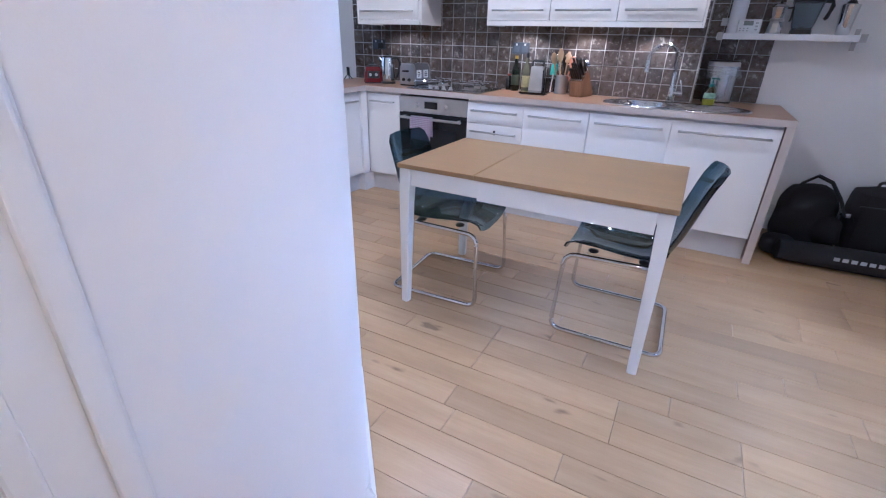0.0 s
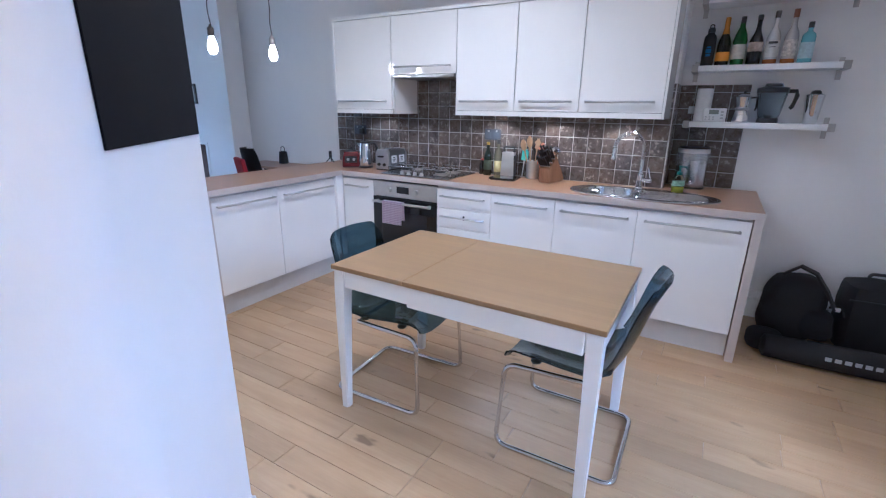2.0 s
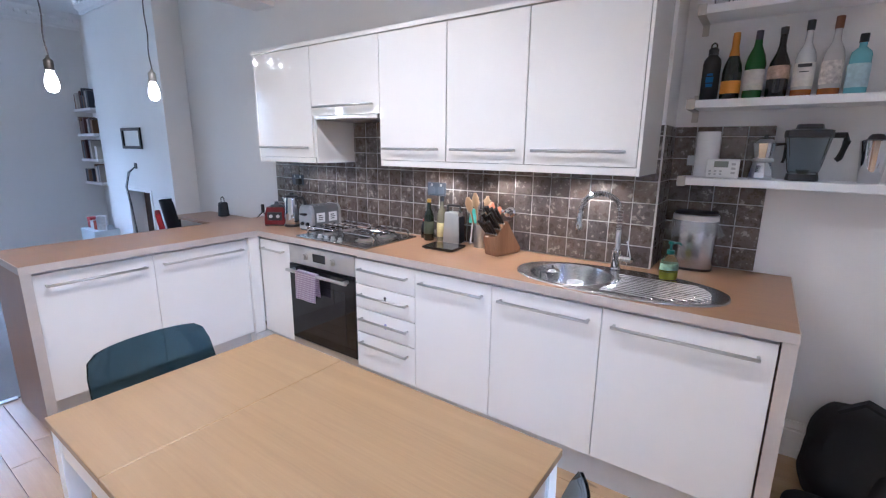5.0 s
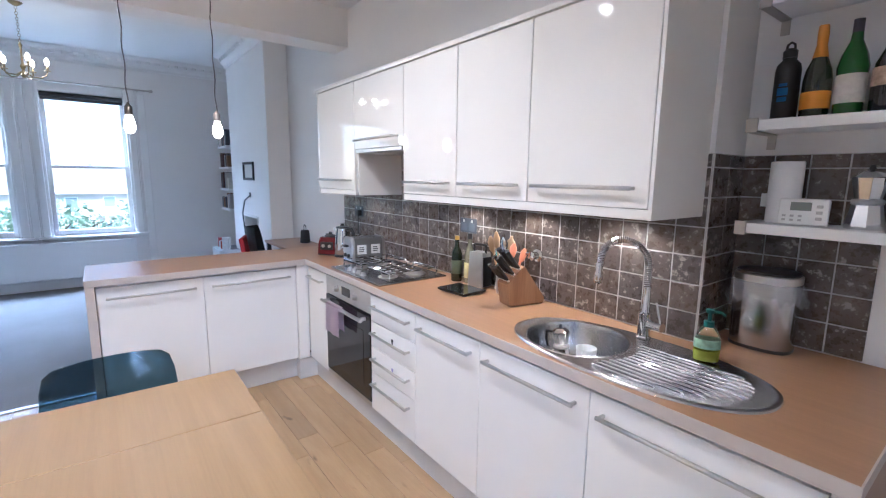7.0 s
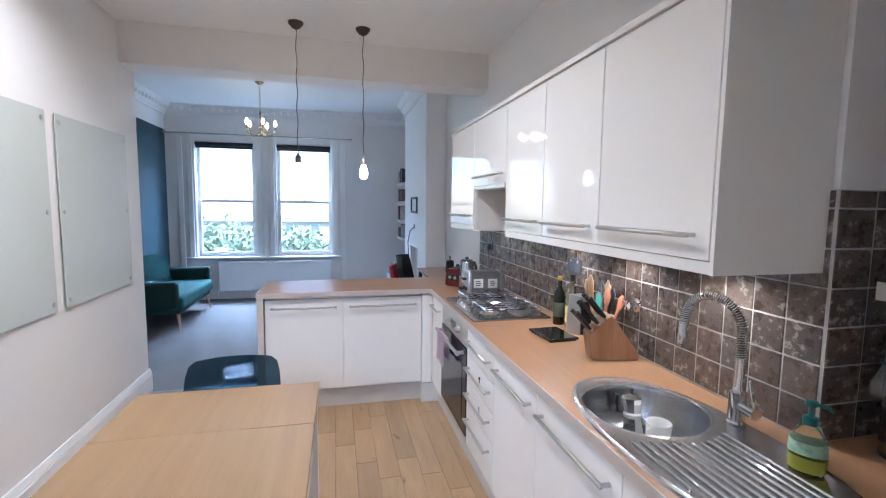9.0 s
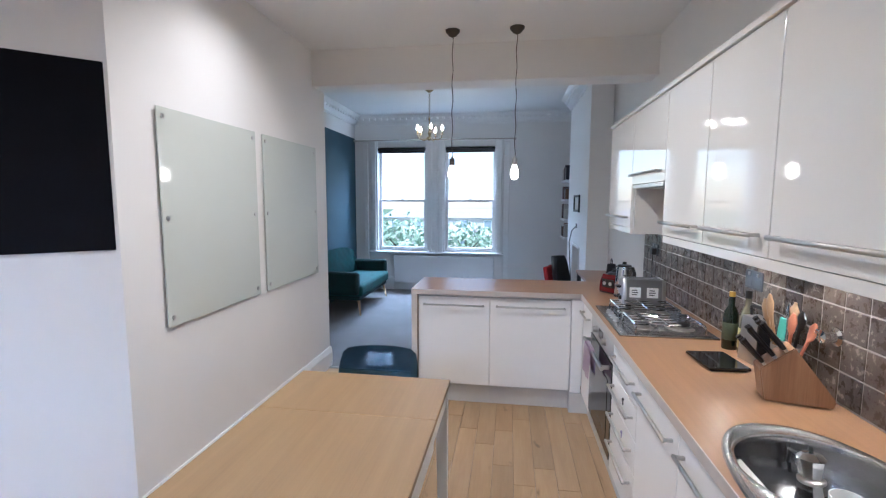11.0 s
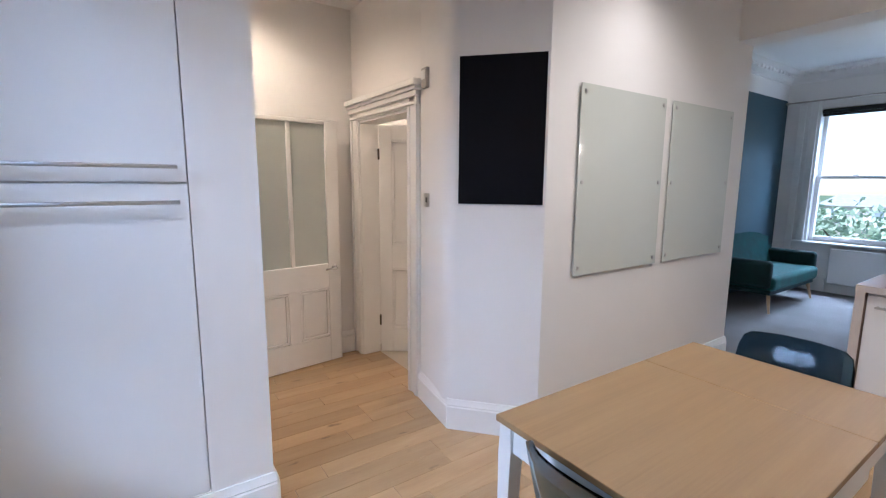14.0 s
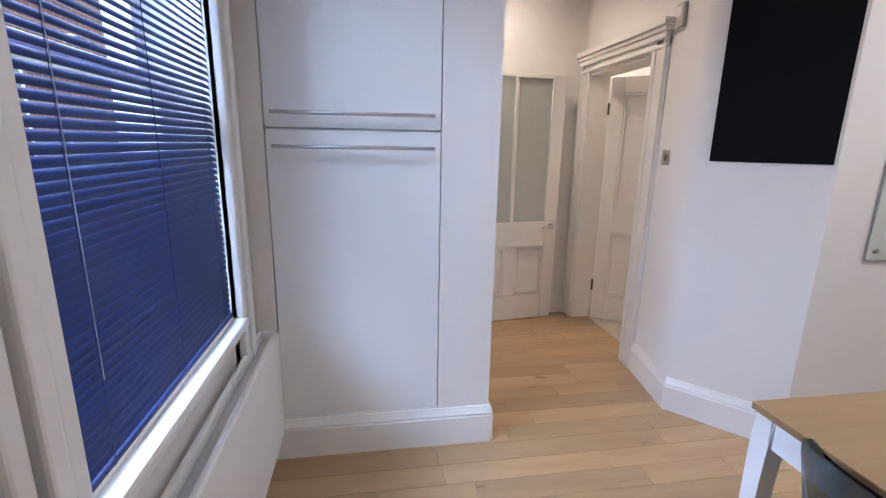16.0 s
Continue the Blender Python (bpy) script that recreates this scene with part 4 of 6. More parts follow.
def sink():
    s = thing("kitchen_sink", (BX, BY, 0.92), "round-bowl stainless steel sink with ribbed drainer", "sink")
    n = 56
    cx, a, b = 0.197, 0.460, 0.234

    def oval(k, z):
        out = []
        for i in range(n):
            t = 2 * math.pi * i / n
            u, w = math.cos(t), math.sin(t)
            r = (abs(u) ** 2.3 + abs(w) ** 2.3) ** (-1 / 2.3)
            out.append((cx + (a + k) * u * r, (b + k) * w * r, z))
        return out

    def circle(r, z):
        return [(r * math.cos(2 * math.pi * i / n), r * math.sin(2 * math.pi * i / n), z) for i in range(n)]

    ov, ci = oval(-0.028, 0.0045), circle(BR + 0.012, 0.0045)
    # start both rings at matching directions seen from the bowl
    ang = sorted(range(n), key=lambda i: math.atan2(ov[i][1], ov[i][0]) % (2 * math.pi))
    order = [ov[i] for i in ang]
    match = [(math.cos(math.atan2(p[1], p[0])) * (BR + 0.012), math.sin(math.atan2(p[1], p[0])) * (BR + 0.012), 0.0045) for p in order]
    perm = lambda ring: [ring[i] for i in ang]
    rings = [perm(oval(0.0, 0.0006)), perm(oval(-0.003, 0.006)), perm(oval(-0.012, 0.008)), perm(oval(-0.020, 0.0075)), order]
    bm = ring_stack(bmesh.new(), rings + [match], cap=False)
    part("deck", bm, BOWLST, s)
    prof = [(BR + 0.012, 0.0045), (BR + 0.006, 0.0068), (BR, 0.004), (BR - 0.004, -0.01), (BR - 0.012, -0.10), (BR - 0.03, -0.125), (0.05, -0.135), (0.02, -0.137)]
    bm = ring_stack(bmesh.new(), [circle(r, z) for r, z in prof], cap=False)
    part("bowl", bm, BOWLST, s, "round brushed steel bowl")
    part("drain", Lathe([(0.0, -0.136), (0.021, -0.137), (0.036, -0.1315), (0.040, -0.133), (0.038, -0.138), (0.0, -0.142)], 20), CHROME, s)
    for k in range(13):
        y = -0.175 + k * 0.026
        half = 0.42 * math.sqrt(max(0.0, 1 - (abs(y) / 0.205) ** 2.3))
        x0 = max(0.19, math.sqrt(max(0.0, 0.215 ** 2 - y * y)) + 0.012)
        x1 = cx + half - 0.03
        if x1 > x0 + 0.03 and y < 0.13:
            part("drainer_rib", Tube([(x0, y, 0.0045), (x0 + 0.01, y, 0.0075), (x1 - 0.01, y, 0.0075), (x1, y, 0.0045)], 0.0036, 8), CHROME, s)
    part("overflow", Lathe([(0.0, 0.0), (0.016, 0.0), (0.018, 0.002), (0.0, 0.003)], 16), CHROME, s, "", pose(0.205, -0.05, 0.0045))


sink()


def tap():
    t = thing("kitchen_tap", (-0.152, 3.665, 0.9265), "chrome spring-neck kitchen tap", "tap")
    part("base", Lathe([(0.027, 0.0), (0.027, 0.006), (0.024, 0.010), (0.024, 0.098), (0.017, 0.103), (0.0145, 0.115), (0.0145, 0.20)], 20), CHROME, t)
    lev = Tube([(0.0, 0.0, 0.06), (0.075, -0.012, 0.06)], 0.017, 14)
    tube(lev, [(0.068, -0.012, 0.065), (0.045, -0.010, 0.15)], [0.005, 0.004], 8)
    part("lever", lev, CHROME, t)
    path = [(0, 0, 0.19 + 0.015 * i) for i in range(6)] + [(-0.09 + 0.09 * math.cos(radians(a)), -0.04 * (1 - math.cos(radians(a))) / 2, 0.28 + 0.09 * math.sin(radians(a))) for a in range(0, 181, 9)] + [(-0.182, -0.041, 0.27), (-0.184, -0.042, 0.255)]
    path = [Vector(p) for p in path]
    part("hose", Tube(path, 0.008, 8), DARKMETAL, t)
    # spring round the hose
    pts = []
    turns = 58
    m = turns * 7
    for i in range(m + 1):
        f = i / m * (len(path) - 1)
        k = min(int(f), len(path) - 2)
        p = path[k].lerp(path[k + 1], f - k)
        d = (path[k + 1] - path[k]).normalized()
        u = d.cross(Vector((0.02, 1, 0))).normalized()
        w = d.cross(u)
        ang = 2 * math.pi * turns * i / m
        pts.append(p + 0.0135 * (math.cos(ang) * u + math.sin(ang) * w))
    part("spring", Tube(pts, 0.0024, 5), CHROME, t, "chromed coil spring")
    e = path[-1]
    part("spray_head", Lathe([(0.0, -0.070), (0.017, -0.070), (0.020, -0.058), (0.015, -0.02), (0.015, 0.012), (0.0, 0.013)], 16, at=tuple(e)), CHROME, t)


tap()


def mug():
    m = thing("mug", pose(-0.300, 3.520, 0.786, 0, 0, -75), "white mug standing in the sink", "mug")
    part("cup", Lathe([(0.0, 0.0), (0.030, 0.0), (0.033, 0.004), (0.040, 0.085), (0.0375, 0.085), (0.031, 0.008), (0.0, 0.007)], 24), WHITEP, m)
    part("handle", Tube([(0.036, 0, 0.07), (0.056, 0, 0.066), (0.064, 0, 0.045), (0.055, 0, 0.022), (0.034, 0, 0.018)], 0.005, 8), WHITEP, m)


mug()


def moka_pot(at, label, group=""):
    m = thing("moka_pot", at, label, "moka pot", group)

    def faceted(prof):
        return Lathe(prof, 8)
    part("base", faceted([(0.0, 0.0), (0.048, 0.0), (0.050, 0.006), (0.038, 0.075), (0.0, 0.076)]), CHROME, m)
    part("collar", Lathe([(0.037, 0.076), (0.041, 0.08), (0.041, 0.09), (0.036, 0.094)], 20), STEEL, m)
    part("top", faceted([(0.033, 0.094), (0.046, 0.16), (0.044, 0.162), (0.0, 0.164)]), CHROME, m)
    part("lid", faceted([(0.046, 0.163), (0.028, 0.178), (0.0, 0.182)]), CHROME, m)
    part("knob", Lathe([(0.006, 0.181), (0.009, 0.188), (0.006, 0.2), (0.0, 0.201)], 10), BLACKP, m)
    part("handle", Tube([(0.042, 0, 0.155), (0.078, 0, 0.158), (0.082, 0, 0.11), (0.075, 0, 0.075)], [0.007, 0.008, 0.008, 0.006], 8), BLACKP, m, "black plastic handle")
    return m


moka_pot(pose(-0.395, 3.50, 0.787, 0, 6, 200) @ Matrix.Scale(0.78, 4), "small steel coffee pot lying in the sink")


def soap():
    s = thing("soap_dispenser", pose(0.092, 3.62, 0.9275, 0, 0, 30), "clear pump bottle of green and yellow hand soap", "soap dispenser")
    body = [(0.0, 0.0), (0.034, 0.0), (0.038, 0.006), (0.040, 0.04), (0.036, 0.085), (0.022, 0.115), (0.013, 0.122), (0.0, 0.123)]
    part("bottle", Lathe(body, 24, flat=0.72), glassy("soap_clear", (0.90, 0.97, 0.88), 0.02, 1.25), s)
    part("liquid", Lathe([(0.0, 0.004), (0.035, 0.005), (0.037, 0.030), (0.036, 0.040), (0.0, 0.041)], 24, flat=0.68), plain("soap_liquid", (0.52, 0.50, 0.07), 0.2), s, "yellow liquid soap")
    part("label", Lathe([(0.0402, 0.048), (0.0404, 0.052), (0.0390, 0.076), (0.0380, 0.078)], 24, flat=0.73), plain("soap_label", (0.22, 0.34, 0.24), 0.4, vary=0.5, scale=40), s, "green printed label")
    part("pump", Lathe([(0.016, 0.12), (0.016, 0.138), (0.006, 0.14), (0.005, 0.165), (0.013, 0.167), (0.013, 0.178), (0.0, 0.18)], 16), plain("green_plastic", (0.006, 0.085, 0.075), 0.35), s, "green pump head")
    part("spout", Tube([(0.0, 0, 0.172), (0.035, 0, 0.170), (0.042, 0, 0.162)], 0.005, 8), plain("green_plastic", (0.006, 0.085, 0.075), 0.35), s)


soap()


def bin_():
    b = thing("worktop_bin", (0.140, 3.962, 0.9205), "brushed steel worktop bin with a plastic liner", "bin")
    n = 28

    def ring(w, d, z):
        pts = []
        for i in range(n):
            t = 2 * math.pi * i / n
            u, v = math.cos(t), math.sin(t)
            r = (abs(u) ** 2.8 + abs(v) ** 2.8) ** (-1 / 2.8)
            pts.append((w * u * r, d * v * r, z))
        return pts
    part("body", ring_stack(bmesh.new(), [ring(0.098, 0.076, 0.012), ring(0.101, 0.079, 0.248), ring(0.095, 0.073, 0.248), ring(0.092, 0.070, 0.02)]), plain("polished_bin_steel", (0.42, 0.42, 0.425), 0.20, 1.0, vary=0.05, bumpy=0), b)
    part("foot", ring_stack(bmesh.new(), [ring(0.099, 0.077, 0.0), ring(0.099, 0.077, 0.012)]), BLACKP, b)
    part("rim", ring_stack(bmesh.new(), [ring(0.102, 0.080, 0.2485), ring(0.102, 0.080, 0.272), ring(0.098, 0.076, 0.276)]), STEEL, b, "steel rim of the bin")
    part("lid", ring_stack(bmesh.new(), [ring(0.096, 0.074, 0.2765), ring(0.096, 0.074, 0.284), ring(0.088, 0.066, 0.288)]), BLACKP, b, "flat black lid")
    rng = random.Random(4)
    rows = []
    for z, o in ((0.246, 0.002), (0.238, 0.005), (0.222, 0.009), (0.204, 0.014), (0.184, 0.022)):
        base = ring(0.101, 0.079, z)
        rows.append([(x * (1 + (o + rng.uniform(-0.002, 0.004)) / 0.1), y * (1 + (o + rng.uniform(-0.003, 0.004)) / 0.08), zz + (rng.uniform(-0.03, 0.02) if z < 0.19 else 0)) for x, y, zz in base])
    bm = ring_stack(bmesh.new(), rows, cap=False)
    m, nt, bs = nodes_of("thin_polythene")
    bs.inputs["Base Color"].default_value = (0.85, 0.88, 0.90, 1)
    bs.inputs["Roughness"].default_value = 0.25
    bs.inputs["Alpha"].default_value = 0.20
    part("liner", bm, m, b, "thin translucent bin liner")


bin_()

# ---- along the worktop ----
WT = 0.9205


def knife_block():
    k = thing("knife_block", pose(-0.80, 3.565, WT, 0, 0, -14) @ Matrix.Scale(0.9, 4), "slanted wooden knife block full of black-handled knives", "knife block")
    prof = [(0.0, 0.0), (0.215, 0.0), (0.222, 0.03), (0.085, 0.215), (-0.02, 0.12)]
    bm = ring_stack(bmesh.new(), [[(x, y, z) for y, z in prof] for x in (-0.052, 0.052)])
    bmesh.ops.bevel(bm, geom=bm.edges[:], offset=0.004, segments=2, affect="EDGES")
    part("block", bm, BLOCKWOOD, k)
    d = Vector((0, -0.66, 0.75)).normalized()
    along = Vector((0, 0.105, 0.095)).normalized()
    rng = random.Random(2)
    for i, x in enumerate((-0.040, -0.020, 0.0, 0.020, 0.040)):
        for j in range(3):
            p = Vector((x, -0.02, 0.12)) + along * (0.024 + 0.044 * j)
            l = 0.12 + 0.025 * rng.random() - (0.025 if j == 0 else 0)
            q = d + Vector((rng.uniform(-0.05, 0.05), 0, rng.uniform(-0.05, 0.05)))
            kn = part("knife", Tube([p - q * 0.01, p + q * 0.012], 0.007, 6), STEEL, k, "knife with steel bolster")
            part("handle", Tube([p + q * 0.0125, p + q * 0.04, p + q * (l - 0.02), p + q * l], [0.008, 0.0095, 0.009, 0.011], 8), BLACKP, kn, "black riveted handle")


knife_block()


def bottle(at, prof, glass, label_mat, band, cap, capprof, label, group, scale=1.0, extra=None, flat=1.0, turn=0):
    b = thing("bottle", pose(*at, 0, 0, turn), label, "bottle", group)
    part("glass", Lathe([(r * scale, z * scale) for r, z in prof], 24, flat=flat), glass, b)
    if band:
        z0, z1, r = band
        part("label", Lathe([(r * scale, z0 * scale), (r * scale + 0.0006, z0 * scale + 0.001), (r * scale + 0.0006, z1 * scale - 0.001), (r * scale, z1 * scale)], 24, flat=flat), label_mat, b, "printed paper label")
    part("cap", Lathe([(r * scale, z * scale) for r, z in capprof], 16, flat=flat), cap, b)
    if extra:
        extra(b)
    return b


DGREEN = plain("dark_green_glass", (0.006, 0.011, 0.006), 0.08, vary=0.1, bumpy=0)
GREENG = plain("green_bottle_glass", (0.015, 0.10, 0.015), 0.07, vary=0.1, bumpy=0)
BLACKG = plain("black_bottle_glass", (0.008, 0.007, 0.007), 0.08, vary=0.1, bumpy=0, coat=0.4)
CLEARG = glassy("clear_bottle_glass", (0.95, 0.97, 0.97), 0.0, 1.35)
OILG = plain("golden_oil", (0.16, 0.15, 0.10), 0.07, vary=0.2, bumpy=0)
PAPER = plain("label_paper", (0.66, 0.63, 0.56), 0.7, vary=0.12, scale=60)
DARKLAB = plain("dark_label", (0.05, 0.06, 0.03), 0.6, vary=0.3, scale=50)
ORANGE = plain("orange_label", (0.75, 0.30, 0.02), 0.45, vary=0.05)
GOLD = plain("gold_foil", (0.65, 0.40, 0.08), 0.35, 0.8, vary=0.1)
BLUEG = plain("pale_blue_glass", (0.20, 0.48, 0.55), 0.06, vary=0.06, bumpy=0, coat=0.5)
AMBER = plain("amber_rum", (0.30, 0.10, 0.02), 0.1, vary=0.1, bumpy=0)
SQUARE = [(0.0, 0.0), (0.030, 0.0), (0.032, 0.004), (0.032, 0.15), (0.028, 0.175), (0.013, 0.205), (0.0125, 0.255), (0.0, 0.256)]
bottle((-1.335, 3.70, WT), SQUARE, DGREEN, DARKLAB, (0.045, 0.125, 0.0325), GOLD, [(0.0, 0.268), (0.013, 0.267), (0.0135, 0.245), (0.0, 0.244)], "dark green square-shouldered oil bottle", "bottles on the worktop")
bottle((-1.255, 3.73, WT), [(0.0, 0), (0.029, 0), (0.031, 0.004), (0.031, 0.165), (0.022, 0.20), (0.012, 0.22), (0.0115, 0.26), (0.0, 0.261)], OILG, plain("yellow_label", (0.50, 0.44, 0.20), 0.6, vary=0.25, scale=50), (0.03, 0.12, 0.0315), BLACKP, [(0.0, 0.29), (0.014, 0.289), (0.014, 0.255), (0.0, 0.254)], "tall clear bottle of golden oil", "bottles on the worktop")
bottle((-1.405, 3.745, WT), [(0.0, 0), (0.024, 0), (0.025, 0.003), (0.025, 0.075), (0.014, 0.10), (0.012, 0.115), (0.0, 0.116)], BLACKG, PAPER, None, plain("red_cap", (0.35, 0.05, 0.03), 0.4), [(0.0, 0.128), (0.013, 0.127), (0.013, 0.112), (0.0, 0.111)], "small dark sauce bottle", "bottles on the worktop")
pad = thing("kitchen_scale", pose(-1.115, 3.555, WT, 0, 0, 4), "flat black glass kitchen scale", "kitchen scale")
part("platform", Box(-0.105, 0.105, -0.08, 0.08, 0.006, 0.018, bevel=0.003), OVENG, pad)
part("base", Box(-0.095, 0.095, -0.07, 0.07, 0.0, 0.006), BLACKP, pad)
gr = thing("box_grater", pose(-1.16, 3.725, WT, 0, 0, 8), "upright steel box grater with a black handle", "grater")
part("body", ring_stack(bmesh.new(), [[(x * k, y * k, z) for x, y in ((-0.055, -0.04), (0.055, -0.04), (0.055, 0.04), (-0.055, 0.04))] for z, k in ((0.0, 1.0), (0.19, 0.85), (0.195, 0.8))]), STEEL, gr)
part("handle", Tube(rounded_path([(-0.04, 0, 0.19), (-0.045, 0, 0.235), (0.045, 0, 0.235), (0.04, 0, 0.19)], 0.015, 4), 0.008, 8), BLACKP, gr, "black handle")
bm = Box(0.0472, 0.058, -0.034, 0.034, 0.004, 0.17, bevel=0.002)
part("side_panel", bm, BLACKP, gr)


def utensils():
    u = thing("utensil_pot", (-0.955, 3.725, WT), "clear pot full of wooden and silicone utensils", "utensil pot")
    part("pot", Lathe([(0.0, 0.0), (0.045, 0.0), (0.048, 0.004), (0.050, 0.14), (0.047, 0.14), (0.045, 0.008), (0.0, 0.007)], 24), STEEL, u)
    pale = plain("peach_silicone", (0.75, 0.30, 0.17), 0.5)
    teal = plain("teal_silicone", (0.12, 0.50, 0.42), 0.5)
    wood = LEGWOOD
    for i, (dx, dy, l, mat, w) in enumerate(((-0.045, -0.03, 0.30, wood, 0.026), (-0.01, -0.04, 0.33, wood, 0.024), (0.02, 0.0, 0.31, wood, 0.028), (0.05, -0.02, 0.28, pale, 0.024), (0.06, 0.02, 0.25, pale, 0.022), (0.0, 0.03, 0.27, BLACKP, 0.026), (-0.035, 0.02, 0.29, CHROME, 0.02))):
        a, b = Vector((dx * 0.3, dy * 0.3, 0.012)), Vector((dx * 1.7, dy * 1.7, l))
        bm = Tube([a, a.lerp(b, 0.7), a.lerp(b, 0.76), a.lerp(b, 0.9), b], [0.005, 0.006, w * 0.8, w, w * 0.35], 10)
        mid = a.lerp(b, 0.85)
        for v in bm.verts:
            if (v.co - a).length > (b - a).length * 0.72:
                v.co.y = mid.y + (v.co.y - mid.y) * 0.35
        part("utensil", bm, mat, u)
    sp = thing("spatula", pose(-1.045, 3.74, WT + 0.004, -4, 4, 0), "teal silicone spatula leaning upright", "spatula")
    part("blade", Box(-0.027, 0.027, -0.005, 0.005, 0.13, 0.22, bevel=0.0045), teal, sp)
    part("handle", Tube([(0, 0, 0.0), (0, 0, 0.14)], 0.006, 8), WHITEP, sp)


utensils()


def toaster():
    t = thing("toaster", pose(-2.208, 3.548, WT, 0, 0, 87), "grey and steel two-slice toaster with white stickers", "toaster")
    prof = [(-0.074, 0.012), (-0.077, 0.05), (-0.073, 0.15), (-0.055, 0.176), (0.055, 0.176), (0.073, 0.15), (0.077, 0.05), (0.074, 0.012)]
    grey = plain("charcoal_steel", (0.27, 0.27, 0.275), 0.30, 0.7, vary=0.1, scale=9)
    bm = ring_stack(bmesh.new(), [[(x, y, z) for y, z in prof] for x in (-0.106, 0.106)])
    part("body", bm, grey, t, "dark grey metal body")
    for x0, x1 in ((-0.13, -0.1061), (0.1061, 0.13)):
        bm = ring_stack(bmesh.new(), [[(x, y * k, 0.012 + (z - 0.012) * k) for y, z in prof] for x, k in ((x0, 0.96 if x0 < 0 else 1.02), ((x0 + x1) / 2, 1.02), (x1, 1.02 if x0 < 0 else 0.96))])
        part("end_cap", bm, STEEL, t, "brushed steel end")
    part("base", Box(-0.125, 0.125, -0.072, 0.072, 0.0, 0.0125, bevel=0.003), BLACKP, t)
    for y in (-0.027, 0.027):
        part("slot", Box(-0.10, 0.10, y - 0.012, y + 0.012, 0.1755, 0.1775), BLACKP, t, "dark bread slot")
    for y in (-0.03, 0.03):
        part("knob", Lathe([(0.014, 0), (0.014, 0.006), (0.011, 0.016), (0, 0.017)], 14, turn=Matrix.Rotation(radians(-90), 3, "Y")), BLACKP, t, "", pose(-0.130, y, 0.05))
    part("lever", Box(-0.160, -0.1305, -0.026, 0.026, 0.112, 0.127, bevel=0.004), BLACKP, t)
    for x in (-0.055, 0.05):
        st = part("sticker", Box(x - 0.034, x + 0.034, -0.0815, -0.0772, 0.06, 0.125), WHITEP, t, "white sticker", pose(0, 0, 0, -1.5, 0, 0))
        for k in range(3):
            part("print", Box(x - 0.02, x + 0.012 + 0.006 * (k % 2), -0.0822, -0.0816, 0.076 + 0.014 * k, 0.082 + 0.014 * k), BLACKP, st)


toaster()


def kettle():
    k = thing("kettle", pose(-2.462, 3.497, WT, 0, 0, 25), "polished steel cordless kettle", "kettle")
    part("base", Lathe([(0.0, 0), (0.064, 0), (0.066, 0.006), (0.062, 0.018), (0, 0.019)], 24), BLACKP, k)
    part("body", Lathe([(0.0, 0.02), (0.062, 0.02), (0.064, 0.03), (0.060, 0.12), (0.052, 0.20), (0.049, 0.215), (0.0, 0.217)], 28), CHROME, k)
    part("lid", Lathe([(0.05, 0.217), (0.045, 0.228), (0.015, 0.234), (0.013, 0.25), (0.0, 0.252)], 20), BLACKP, k)
    part("handle", Tube([(0.05, 0, 0.21), (0.085, 0, 0.215), (0.105, 0, 0.18), (0.10, 0, 0.10), (0.075, 0, 0.05)], [0.010, 0.012, 0.012, 0.011, 0.009], 10), BLACKP, k, "black handle")
    part("spout", Tube([(-0.052, 0, 0.185), (-0.075, 0, 0.212)], [0.018, 0.010], 10), CHROME, k)


kettle()


def red_machine():
    m = thing("blender", pose(-2.60, 3.46, WT, 0, 0, 38) @ Matrix.Scale(0.86, 4), "red and black blender motor base", "blender")
    red = plain("red_enamel", (0.115, 0.006, 0.010), 0.25, vary=0.1)
    part("body", ring_stack(bmesh.new(), [[(x * k, y * k, z) for x, y in ((-0.09, -0.075), (0.09, -0.075), (0.1, 0.0), (0.09, 0.075), (-0.09, 0.075), (-0.1, 0.0))] for z, k in ((0.012, 1.0), (0.10, 0.95), (0.16, 0.78))]), red, m)
    part("foot", Box(-0.09, 0.09, -0.072, 0.072, 0.0, 0.013, bevel=0.004), BLACKP, m)
    part("front_panel", Box(-0.062, 0.062, -0.0800, -0.0705, 0.05, 0.12, bevel=0.003), BLACKP, m, "black control panel")
    for x in (-0.03, 0.03):
        part("dial", Lathe([(0.015, 0), (0.015, 0.008), (0.0, 0.010)], 14, turn=Matrix.Rotation(radians(90), 3, "X")), STEEL, m, "", pose(x, -0.080, 0.085))
    part("coupling", Lathe([(0.055, 0.16), (0.05, 0.175), (0.02, 0.182), (0.014, 0.205), (0, 0.206)], 18), BLACKP, m)


red_machine()


